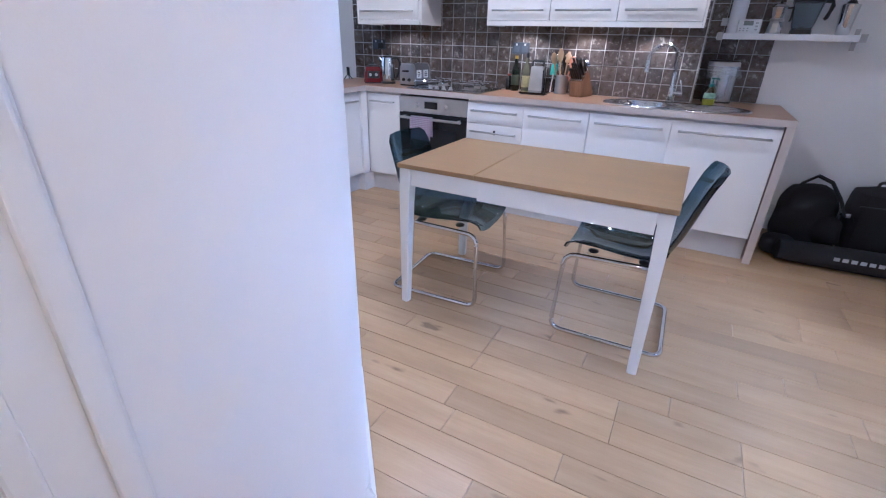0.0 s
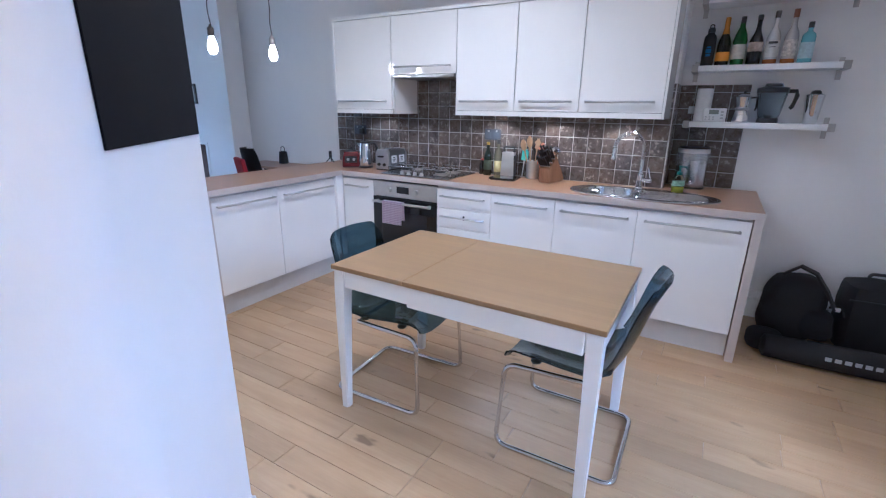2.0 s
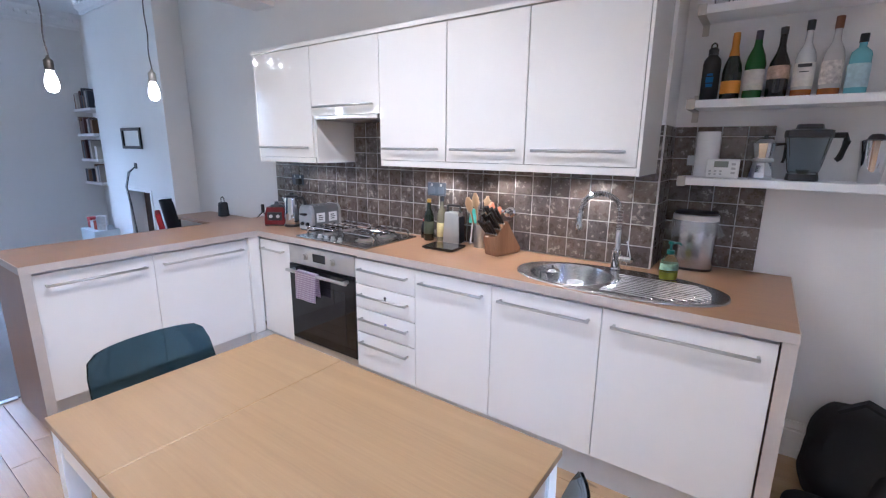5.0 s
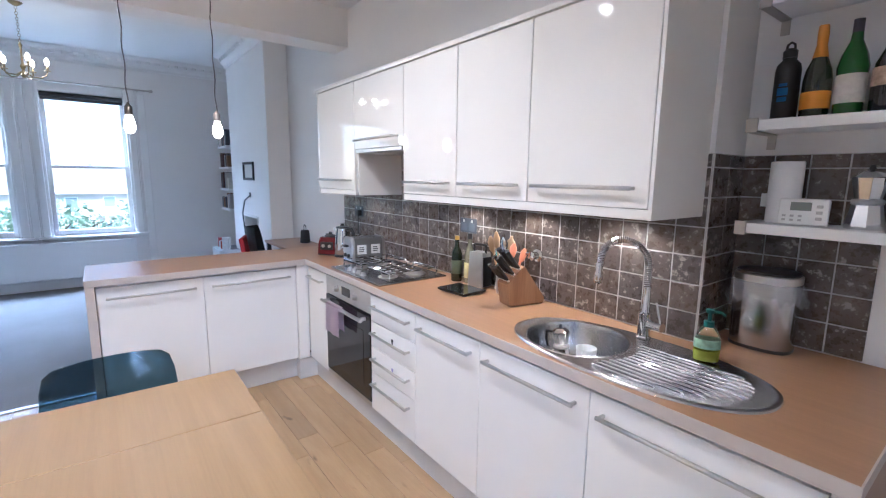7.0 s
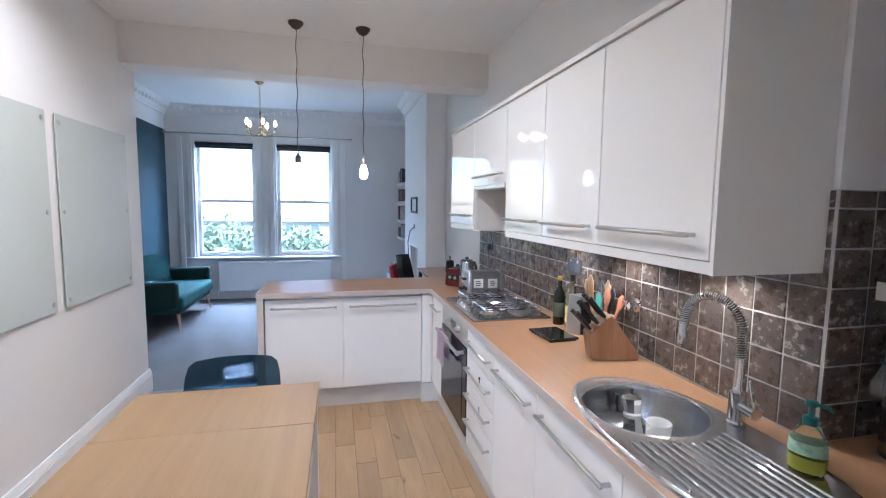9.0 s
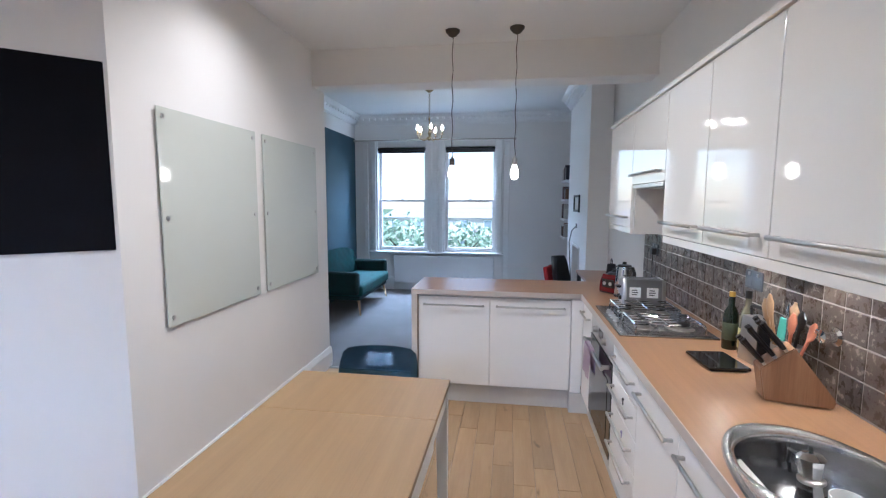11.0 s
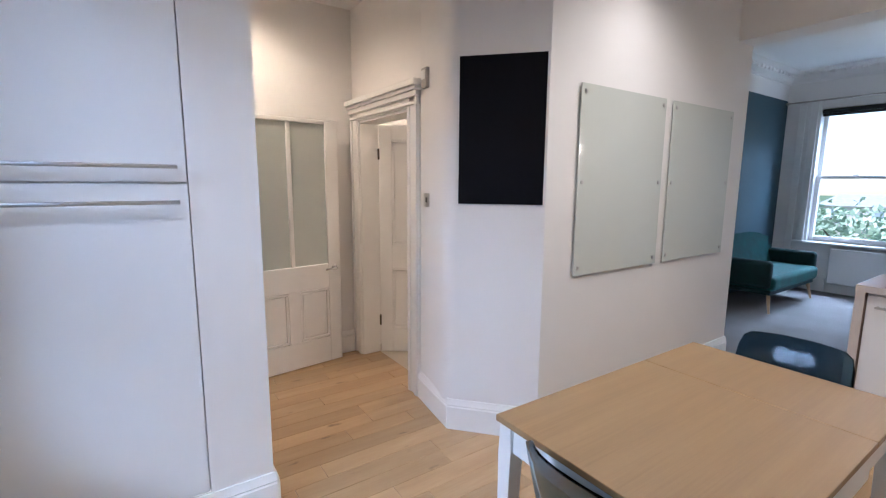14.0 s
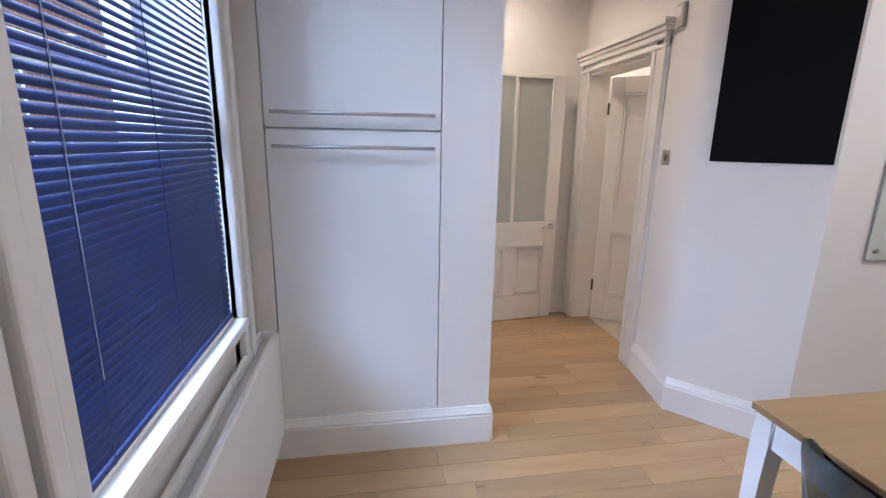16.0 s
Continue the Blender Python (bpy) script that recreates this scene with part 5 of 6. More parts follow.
def socket_plate(at, label, switches=2, plug=False):
    s = thing("wall_socket", at, label, "socket", "wall sockets")
    part("plate", Box(-0.073, 0.073, -0.006, 0.0, -0.043, 0.043, bevel=0.003), plain("blue_grey_plate", (0.06, 0.072, 0.092), 0.35, 0.3), s)
    for x in (-0.036, 0.036):
        part("insert", Box(x - 0.024, x + 0.024, -0.0072, -0.0055, -0.032, 0.014, bevel=0.001), plain("grey_insert", (0.07, 0.085, 0.11), 0.4), s, "grey socket insert")
        part("rocker", Box(x - 0.007, x + 0.007, -0.0095, -0.0055, 0.018, 0.034, bevel=0.001), STEEL, s)
    if plug:
        pl = thing("mains_plug", pose(*Vector(at[:3])) @ pose(0.036, -0.008, -0.012), "black mains plug with a hanging flex", "plug")
        part("body", Box(-0.024, 0.024, -0.035, 0.0, -0.025, 0.025, bevel=0.007), BLACKP, pl)
        part("flex", Tube([(0, -0.022, -0.024), (0.0, -0.022, -0.09), (0.02, -0.03, -0.16), (0.06, -0.04, -0.22), (0.10, -0.05, -0.30)], 0.0035, 6), BLACKP, pl)


socket_plate((-1.34, YN - 0.0085, 1.243), "double steel wall socket on the tiles")
socket_plate((-2.76, YN - 0.0085, 1.235), "double steel wall socket with a black plug", plug=True)
ck = thing("wall_fitting", (-0.80, YN - 0.0085, 1.14), "round chrome wall fitting on the tiles", "wall fitting")
part("rose", Lathe([(0.032, 0), (0.032, 0.005), (0.020, 0.012), (0.016, 0.03), (0.022, 0.036), (0.022, 0.05), (0.0, 0.054)], 20, turn=Matrix.Rotation(radians(90), 3, "X")), CHROME, ck)
part("arm", Tube([(0.0, -0.03, 0.0), (-0.045, -0.035, 0.006)], [0.012, 0.010], 10), CHROME, ck)
# small plugs stuck on the drawers
for z, c in ((0.655, BLACKP), (0.49, plain("mauve", (0.35, 0.33, 0.55), 0.5))):
    st = thing("drawer_magnet", (-1.30, FY, z), "small magnet stuck on a drawer front", "magnet", "drawer magnets")
    part("disc", Lathe([(0.008, 0.0), (0.009, 0.004), (0.005, 0.006), (0.0, 0.0065)], 12, turn=Matrix.Rotation(radians(90), 3, "X")), c, st)
    part("tail", Box(-0.004, 0.004, -0.004, 0.0, -0.028, -0.006, bevel=0.0015), c, st)

# ---- open shelves ----
SX0, SX1, SY0 = 0.045, 0.865, 3.865


def wall_shelf(z):
    s = thing("wall_shelf", ((SX0 + SX1) / 2, 4.0695, z), "white wall shelf on steel brackets", "shelf", "wall shelves")
    w = (SX1 - SX0) / 2
    part("board", Box(-w, w, SY0 - 4.0695, 0.0, 0.0, 0.036, bevel=0.003), WHITEL, s)
    for k in (-1, 1):
        x = k * (w - 0.02)
        bm = Box(x - 0.016, x + 0.016, SY0 - 4.0695 - 0.004, -0.001, -0.006, -0.0005, bevel=0.001, segs=1)
        box(bm, x - 0.016 + 0.002, x + 0.014, -0.005, -0.0005, -0.055, -0.006, bevel=0.001, segs=1)
        box(bm, x - 0.014, x + 0.014, -0.005, -0.0005, 0.0365, 0.075, bevel=0.001, segs=1)
        box(bm, x - 0.018, x + 0.018, SY0 - 4.0695 - 0.006, SY0 - 4.0695 - 0.0005, -0.006, 0.042, bevel=0.001, segs=1)
        part("bracket", bm, DULL, s, "dull steel bracket")
    return s


for z in (1.343, 1.697, 2.10):
    wall_shelf(z)
S1, S2 = 1.3795, 1.7335
SYM = 3.96
roll = thing("paper_roll", (0.145, 4.00, S1), "white kitchen paper roll", "paper roll")
part("roll", Lathe([(0.018, 0.0), (0.048, 0.0), (0.05, 0.003), (0.05, 0.212), (0.048, 0.215), (0.018, 0.215)], 24), plain("tissue", (0.80, 0.80, 0.79), 0.95, bumpy=0.3), roll)
th = thing("thermostat", pose(0.225, 3.915, S1, -8, 0, 6), "white programmable thermostat with a grey display", "thermostat")
part("case", Box(-0.068, 0.068, 0.0, 0.028, 0.0, 0.09, bevel=0.006), WHITEP, th)
part("display", Box(-0.035, 0.022, -0.0012, 0.001, 0.05, 0.078), plain("lcd_grey", (0.20, 0.22, 0.19), 0.3), th, "grey display")
for i in range(3):
    for j in range(2):
        part("button", Box(-0.055 + i * 0.022, -0.045 + i * 0.022, -0.002, 0.001, 0.014 + j * 0.014, 0.021 + j * 0.014, bevel=0.001), plain("button_grey", (0.45, 0.45, 0.44), 0.5), th)
    part("button", Box(0.035, 0.052, -0.002, 0.001, 0.02 + i * 0.02, 0.030 + i * 0.02, bevel=0.001), plain("button_grey", (0.45, 0.45, 0.44), 0.5), th)
moka_pot(pose(0.375, SYM, S1, 0, 0, 15), "polished aluminium stovetop coffee pot on the shelf")


def jug():
    j = thing("blender_jug", pose(0.525, 3.975, S1, 0, 0, 0), "clear blender jug with a black lid and handle", "blender jug")

    def sq(k, z, r=0.75):
        n = 24
        out = []
        for i in range(n):
            t = 2 * math.pi * i / n
            u, v = math.cos(t), math.sin(t)
            q = (abs(u) ** 4 + abs(v) ** 4) ** -0.25
            out.append((k * u * q, k * v * q, z))
        return out
    part("jar", ring_stack(bmesh.new(), [sq(0.052, 0.03), sq(0.06, 0.05), sq(0.082, 0.185), sq(0.079, 0.185), sq(0.057, 0.052), sq(0.049, 0.036)]), glassy("jug_plastic", (0.80, 0.86, 0.90), 0.03, 1.2), j)
    part("base", ring_stack(bmesh.new(), [sq(0.058, 0.0), sq(0.060, 0.004), sq(0.056, 0.03)]), BLACKP, j)
    part("lid", ring_stack(bmesh.new(), [sq(0.084, 0.186), sq(0.086, 0.20), sq(0.084, 0.215), sq(0.05, 0.222), sq(0.045, 0.24), sq(0.04, 0.242)]), BLACKP, j)
    part("blade", Lathe([(0.014, 0.03), (0.02, 0.04), (0.03, 0.046), (0.006, 0.05), (0.0, 0.052)], 8), STEEL, j)
    part("handle", Tube([(0.08, 0, 0.195), (0.122, 0, 0.195), (0.13, 0, 0.17), (0.115, 0, 0.10), (0.105, 0, 0.09)], [0.012, 0.014, 0.014, 0.013, 0.011], 10), BLACKP, j, "black handle")


jug()
sh = thing("cocktail_shaker", pose(0.745, SYM, S1, 0, 0, 0), "polished steel cocktail tin", "shaker")
part("tin", Lathe([(0.0, 0.0), (0.034, 0.0), (0.036, 0.003), (0.05, 0.17), (0.0515, 0.172), (0.049, 0.172), (0.035, 0.006), (0.0, 0.006)], 28), CHROME, sh)
part("stopper", Lathe([(0.048, 0.171), (0.03, 0.178), (0.026, 0.19), (0.018, 0.198), (0.0, 0.2)], 18), BLACKP, sh)
sh2 = thing("small_socket", (0.075, 4.0645, 1.46), "small white blanking plate on the tiles", "plate")
part("plate", Box(-0.02, 0.02, -0.006, 0.0, -0.03, 0.02, bevel=0.002), WHITEP, sh2)

CH = [(0.0, 0.0), (0.040, 0.0), (0.043, 0.005), (0.043, 0.13), (0.038, 0.165), (0.020, 0.215), (0.015, 0.24), (0.0145, 0.30), (0.0, 0.301)]
RB = [(0.0, 0.0), (0.038, 0.0), (0.040, 0.004), (0.040, 0.165), (0.034, 0.195), (0.016, 0.235), (0.0135, 0.27), (0.0135, 0.31), (0.0, 0.311)]
G = "bottles on the shelf"


def flask(at):
    f = thing("water_flask", at, "matt black metal water flask with a blue badge", "flask", G, 0.92)
    matt = plain("matt_black_metal", (0.012, 0.012, 0.013), 0.5, 0.2, vary=0.2)
    part("body", Lathe([(0.0, 0.0), (0.034, 0.0), (0.037, 0.004), (0.037, 0.165), (0.033, 0.185), (0.02, 0.2), (0.02, 0.205), (0, 0.206)], 24), matt, f)
    part("cap", Lathe([(0.021, 0.206), (0.021, 0.228), (0.014, 0.236), (0.0, 0.238)], 16), BLACKP, f)
    part("loop", Tube([(-0.012, 0, 0.234), (-0.010, 0, 0.25), (0.0, 0, 0.257), (0.010, 0, 0.25), (0.012, 0, 0.234)], 0.004, 6), BLACKP, f)
    bm = bmesh.new()
    for a0, a1, z0, z1 in ((-1.95, -1.2, 0.06, 0.075), (-2.0, -1.15, 0.08, 0.105), (-1.9, -1.25, 0.11, 0.12)):
        rows = []
        for z in (z0, z1):
            rows.append([(0.0376 * math.cos(a0 + (a1 - a0) * i / 8), 0.0376 * math.sin(a0 + (a1 - a0) * i / 8), z) for i in range(9)])
        vs = [[bm.verts.new(p) for p in r] for r in rows]
        for i in range(8):
            bm.faces.new((vs[0][i], vs[0][i + 1], vs[1][i + 1], vs[1][i]))
    bmesh.ops.solidify(bm, geom=bm.faces[:], thickness=0.0006)
    part("badge", bm, plain("badge_blue", (0.02, 0.16, 0.42), 0.5), f, "blue printed badge")


flask(pose(0.122, SYM, S2))
DARKG = plain("olive_champagne_glass", (0.012, 0.018, 0.008), 0.05, vary=0.1, bumpy=0, coat=0.5)
bottle((0.206, SYM, S2), CH, DARKG, ORANGE, (0.03, 0.09, 0.0435), plain("orange_foil", (0.62, 0.26, 0.03), 0.35, 0.5), [(0.0, 0.318), (0.015, 0.316), (0.017, 0.29), (0.016, 0.25), (0.024, 0.207), (0.0, 0.206)], "champagne bottle with an orange label and foil neck", G, 0.92)
bottle((0.292, SYM, S2), [(0.0, 0.0), (0.038, 0.0), (0.041, 0.004), (0.042, 0.13), (0.044, 0.16), (0.036, 0.20), (0.018, 0.245), (0.0145, 0.28), (0.0, 0.281)], GREENG, PAPER, (0.04, 0.135, 0.0425), BLACKP, [(0.0, 0.315), (0.015, 0.314), (0.0155, 0.27), (0.0, 0.269)], "green vermouth bottle with a white label", G, 0.92)
bottle((0.380, SYM, S2), [(0.0, 0.0), (0.040, 0.0), (0.043, 0.005), (0.044, 0.12), (0.040, 0.16), (0.02, 0.21), (0.0145, 0.24), (0.014, 0.31), (0.0, 0.311)], BLACKG, plain("cream_liqueur_label", (0.42, 0.30, 0.22), 0.5, vary=0.45, scale=45), (0.085, 0.145, 0.0442), BLACKP, [(0.0, 0.318), (0.016, 0.317), (0.016, 0.285), (0.0, 0.284)], "black rounded cream liqueur bottle", G, 0.92)


def whisky_text(b):
    part("print", Box(-0.024, 0.024, -0.0385, -0.0365, 0.118, 0.132, bevel=0.001), BLACKP, b)
    part("print", Box(-0.016, 0.016, -0.0385, -0.0365, 0.098, 0.102), BLACKP, b)


bottle((0.468, SYM, S2), RB, plain("clear_bottle_body", (0.55, 0.55, 0.54), 0.06, vary=0.08, bumpy=0, coat=0.5), PAPER, (0.045, 0.15, 0.0402), BLACKP, [(0.0, 0.335), (0.0155, 0.334), (0.0155, 0.29), (0.0, 0.289)], "nearly empty clear whisky bottle with a white label", G, 0.92, whisky_text)
bottle((0.560, SYM, S2), RB, plain("clear_bottle_low", (0.50, 0.47, 0.45), 0.06, vary=0.08, bumpy=0, coat=0.5), plain("rum_label", (0.55, 0.50, 0.45), 0.6, vary=0.5, scale=55), (0.05, 0.15, 0.0402), plain("brown_cap", (0.16, 0.05, 0.02), 0.4), [(0.0, 0.338), (0.016, 0.337), (0.016, 0.285), (0.0, 0.284)], "clear rum bottle with a pictured label", G, 0.92)
bottle((0.645, SYM, S2), [(0.0, 0.0), (0.038, 0.0), (0.040, 0.004), (0.038, 0.165), (0.034, 0.18), (0.014, 0.20), (0.013, 0.225), (0.0, 0.226)], BLUEG, plain("gin_label", (0.45, 0.60, 0.62), 0.4, vary=0.2, scale=50), (0.03, 0.13, 0.0402), BLACKP, [(0.0, 0.255), (0.016, 0.254), (0.016, 0.218), (0.0, 0.217)], "pale blue square gin bottle", G, 0.92, flat=0.85)
for x in (0.468, 0.560):
    dr = thing("bottle_contents", (x, SYM, S2 + 0.003), "last amber drops inside a bottle", "drink", "drinks in bottles")
    part("liquid", Lathe([(0.0, 0.0), (0.0372, 0.0), (0.0374, 0.026), (0.0, 0.026)], 20), AMBER, dr)

for x, h in ((0.13, 0.10), (0.20, 0.085), (0.28, 0.11), (0.36, 0.09), (0.44, 0.10)):
    gl = thing("tumbler", (x, 3.95, 2.1365), "clear glass tumbler on the top shelf", "glass", "glasses on the top shelf")
    part("glass", Lathe([(0.0, 0.0), (0.028, 0.0), (0.030, 0.003), (0.034, h), (0.032, h), (0.027, 0.010), (0.0, 0.009)], 20), glassy("clear_glass", (0.93, 0.95, 0.96), 0.02, 1.3), gl)

# ---- bags on the floor ----


def lump(bm, x0, x1, y0, y1, z0, z1, seed, amt=0.02, p=3.5, lean=(0, 0)):
    """A soft stuffed box."""
    n, k = 22, 14
    rings = []
    for j in range(k + 1):
        s = -1 + 2 * j / k
        h = (1 - abs(s) ** p) ** (1 / p) if abs(s) < 1 else 0.05
        h = max(h, 0.3)
        ring = []
        for i in range(n):
            t = 2 * math.pi * i / n
            u, v = math.cos(t), math.sin(t)
            r = (abs(u) ** p + abs(v) ** p) ** (-1 / p) * h
            pt = Vector(((x0 + x1) / 2 + r * u * (x1 - x0) / 2, (y0 + y1) / 2 + r * v * (y1 - y0) / 2, (z0 + z1) / 2 + s * (z1 - z0) / 2))
            nz = noise.noise(pt * 9 + Vector((seed, 0, 0)))
            pt += Vector((u, v, 0)) * nz * amt
            f = (pt.z - z0)
            pt.x += lean[0] * f
            pt.y += lean[1] * f
            ring.append(pt)
        rings.append(ring)
    return ring_stack(bm, rings)


def strap(pts, w=0.022, t=0.004):
    """A flat webbing strap along points."""
    pts = [Vector(p) for p in pts]
    bm = bmesh.new()
    rings = []
    for i, p in enumerate(pts):
        d = (pts[min(i + 1, len(pts) - 1)] - pts[max(i - 1, 0)]).normalized()
        s = Vector((0.3, 1, 0)).cross(d)
        s = d.cross(s).normalized()
        n = d.cross(s)
        rings.append([p + s * w + n * t, p - s * w + n * t, p - s * w - n * t, p + s * w - n * t])
    return ring_stack(bm, rings)


bp = thing("backpack", (0.80, 3.78, 0), "black nylon camera backpack leaning by the units", "backpack")
part("body", lump(bmesh.new(), -0.13, 0.20, -0.14, 0.14, 0.0, 0.44, 1, 0.025, 3.2, (0.12, 0.1)), FABRICB, bp)
part("pocket", lump(bmesh.new(), 0.10, 0.28, -0.15, 0.03, 0.06, 0.27, 2, 0.02, 3.0), FABRICB, bp)
part("strap", strap([(-0.02, -0.05, 0.46), (0.05, -0.08, 0.53), (0.13, -0.10, 0.50), (0.20, -0.12, 0.40), (0.25, -0.14, 0.30)], 0.026, 0.007), FABRICB, bp)
part("strap", strap([(0.23, -0.10, 0.30), (0.28, -0.12, 0.32), (0.31, -0.10, 0.26)], 0.012), FABRICB, bp)
part("buckle", Box(0.245, 0.275, -0.15, -0.135, 0.295, 0.32, bevel=0.004), STEEL, bp, "metal buckle")
cs = thing("camera_case", pose(1.27, 3.83, 0, 0, 0, 6), "black fabric equipment case with a top handle", "case")
part("body", lump(bmesh.new(), -0.17, 0.17, -0.13, 0.13, 0.0, 0.47, 5, 0.012, 6, (0, 0.05)), FABRICB, cs)
part("lid_seam", Box(-0.165, 0.165, -0.118, -0.112, 0.36, 0.368), BLACKP, cs)
part("handle", Tube(rounded_path([(-0.06, 0.02, 0.465), (-0.055, 0.02, 0.505), (0.055, 0.02, 0.505), (0.06, 0.02, 0.465)], 0.02, 4), 0.010, 8), BLACKP, cs, "black carry handle")
tb = thing("tripod_bag", pose(1.10, 3.44, 0.078, 0, 0, 3), "long black tripod bag with pale lettering bars", "tripod bag")
part("body", Tube([(-0.40, 0, 0), (-0.385, 0, 0), (-0.2, 0, 0.0), (0.15, 0, 0), (0.48, 0, 0), (0.50, 0, 0)], [0.045, 0.068, 0.075, 0.078, 0.072, 0.05], 18), FABRICB, tb)
pale = plain("pale_print", (0.42, 0.42, 0.42), 0.6)
for i in range(7):
    part("print", Box(-0.10 + i * 0.045, -0.07 + i * 0.045, -0.0805, -0.0755, 0.008, 0.030), pale, tb, "pale lettering bar")
pc = thing("pouch", (0.72, 3.53, 0), "small black pouch on the floor", "pouch")
part("body", lump(bmesh.new(), -0.10, 0.10, -0.08, 0.08, 0.0, 0.14, 8, 0.02, 2.8), FABRICB, pc)

fm = thing("folded_mat", pose(1.40, 3.63, 0.0, 0, 0, -4), "dark folded fabric mat on the floor", "mat")
part("layer", Box(-0.17, 0.17, -0.17, 0.15, 0.0, 0.022, bevel=0.009, segs=3), FABRICB, fm)
part("layer", Box(-0.16, 0.165, -0.15, 0.145, 0.0225, 0.042, bevel=0.009, segs=3), FABRICB, fm)

# ---- front room ----


def sofa():
    teal = plain("teal_velvet", (0.007, 0.078, 0.070), 0.85, vary=0.35, scale=6, grain=300, bumpy=0.3)
    dark = plain("dark_teal_velvet", (0.005, 0.030, 0.030), 0.9, vary=0.3, scale=6, grain=300, bumpy=0.3)
    s = thing("sofa", (-5.70, 0.375, 0), "small teal velvet sofa with a buttoned back and wooden legs", "sofa")
    w, d = 0.70, 0.30
    bm = Box(-w, w, -d + 0.05, d + 0.02, 0.27, 0.44, bevel=0.05, segs=4)
    part("seat", bm, teal, s, "teal velvet seat cushion")
    bm = bmesh.new()
    n = 26
    rows = []
    for j in range(9):
        f = j / 8
        row = []
        for i in range(n + 1):
            u = -1 + 2 * i / n
            z = 0.40 + f * (0.46 - 0.09 * abs(u) ** 3)
            dim = 0.012 * math.cos(u * 22) * math.cos(f * 16)
            row.append(bm.verts.new((u * (w - 0.02), -d + 0.06 - 0.10 * f + dim + 0.05 * abs(u) ** 4, z)))
        rows.append(row)
    for a, b in zip(rows, rows[1:]):
        for i in range(n):
            bm.faces.new((a[i], a[i + 1], b[i + 1], b[i]))
    bmesh.ops.solidify(bm, geom=bm.faces[:], thickness=0.09)
    part("backrest", bm, teal, s, "buttoned teal velvet backrest")
    for k in (-1, 1):
        bm = Box(k * w - 0.06, k * w + 0.06, -d + 0.02, d - 0.02, 0.30, 0.62, bevel=0.045, segs=4)
        part("armrest", bm, dark, s, "darker velvet armrest")
    part("frame", Box(-w + 0.02, w - 0.02, -d + 0.04, d - 0.02, 0.22, 0.275, bevel=0.01), dark, s)
    for x in (-w + 0.08, w - 0.08):
        for y in (-d + 0.08, d - 0.06):
            part("leg", Tube([(x, y, 0.225), (x * 1.07, y + 0.04 * (1 if y > 0 else -1), 0.0)], [0.022, 0.011], 10), LEGWOOD, s, "tapered wooden leg")


sofa()


def chandelier():
    c = thing("chandelier", (-5.24, 1.59, LC), "five-armed brass chandelier with lit candle bulbs", "chandelier")
    brass = plain("aged_brass", (0.30, 0.23, 0.12), 0.3, 0.9, vary=0.15)
    z = -0.595
    part("canopy", Lathe([(0.0, -0.035), (0.02, -0.033), (0.05, -0.01), (0.055, -0.0005), (0.0, -0.0003)], 18), brass, c)
    bm = bmesh.new()
    for i in range(13):
        a = [(0.010 * math.cos(t) * (1 if i % 2 else 0), 0.010 * math.cos(t) * (0 if i % 2 else 1), -0.05 - i * 0.024 + 0.016 * math.sin(t)) for t in [2 * math.pi * k / 10 for k in range(10)]]
        tube(bm, a, 0.0025, 5, closed=True)
    part("chain", bm, brass, c)
    part("stem", Lathe([(0.0, z - 0.075), (0.012, z - 0.07), (0.026, z - 0.05), (0.012, z - 0.03), (0.010, z), (0.024, z + 0.03), (0.009, z + 0.06), (0.008, z + 0.20), (0.018, z + 0.215), (0.006, z + 0.24), (0.0, z + 0.25)], 16), brass, c)
    for i in range(5):
        a = 2 * math.pi * i / 5 + 0.3
        u, v = math.cos(a), math.sin(a)
        pts = [(u * r, v * r, z + h) for r, h in ((0.015, -0.02), (0.06, -0.055), (0.12, -0.06), (0.165, -0.03), (0.175, 0.01))]
        arm = part("arm", Tube(pts, 0.006, 8), brass, c)
        part("candle_tube", Lathe([(0.028, 0.0), (0.024, 0.008), (0.010, 0.012), (0.010, 0.05), (0.0, 0.051)], 14), brass, arm, "", pose(u * 0.175, v * 0.175, z + 0.008))
        part("bulb", Lathe([(0.0, 0.0), (0.013, 0.006), (0.017, 0.026), (0.015, 0.046), (0.007, 0.064), (0.0, 0.070)], 12), BULB, arm, "lit candle bulb", pose(u * 0.175, v * 0.175, z + 0.060))


chandelier()
cp = thing("curtain_pole", (XW + 0.10, 1.345, 2.64), "thin metal curtain pole above the windows", "curtain pole")
part("pole", Tube([(0, -1.38, 0), (0, 1.40, 0)], 0.011, 10), DULL, cp)
for y in (-1.2, 1.25):
    part("bracket", Tube([(-0.098, y, 0.0), (0, y, 0)], 0.009, 8), DULL, cp)
for s in (-1.38, 1.40):
    part("finial", Lathe([(0.0, -0.03), (0.018, -0.02), (0.022, 0.0), (0.016, 0.02), (0.0, 0.03)], 12, turn=Matrix.Rotation(radians(90), 3, "X")), DULL, cp, "", pose(0, s, 0))
# window wall panelling between floor and sills
bm = bmesh.new()
for y0, y1 in ((0.09, 0.17), (2.58, 2.67), (1.345, 1.425)):
    box(bm, XW - 0.002, XW + 0.03, y0, y1, 0.24, 2.60, bevel=0.008)
structure("trim_front_windows", bm, TRIM, "white moulded window linings", "trim")

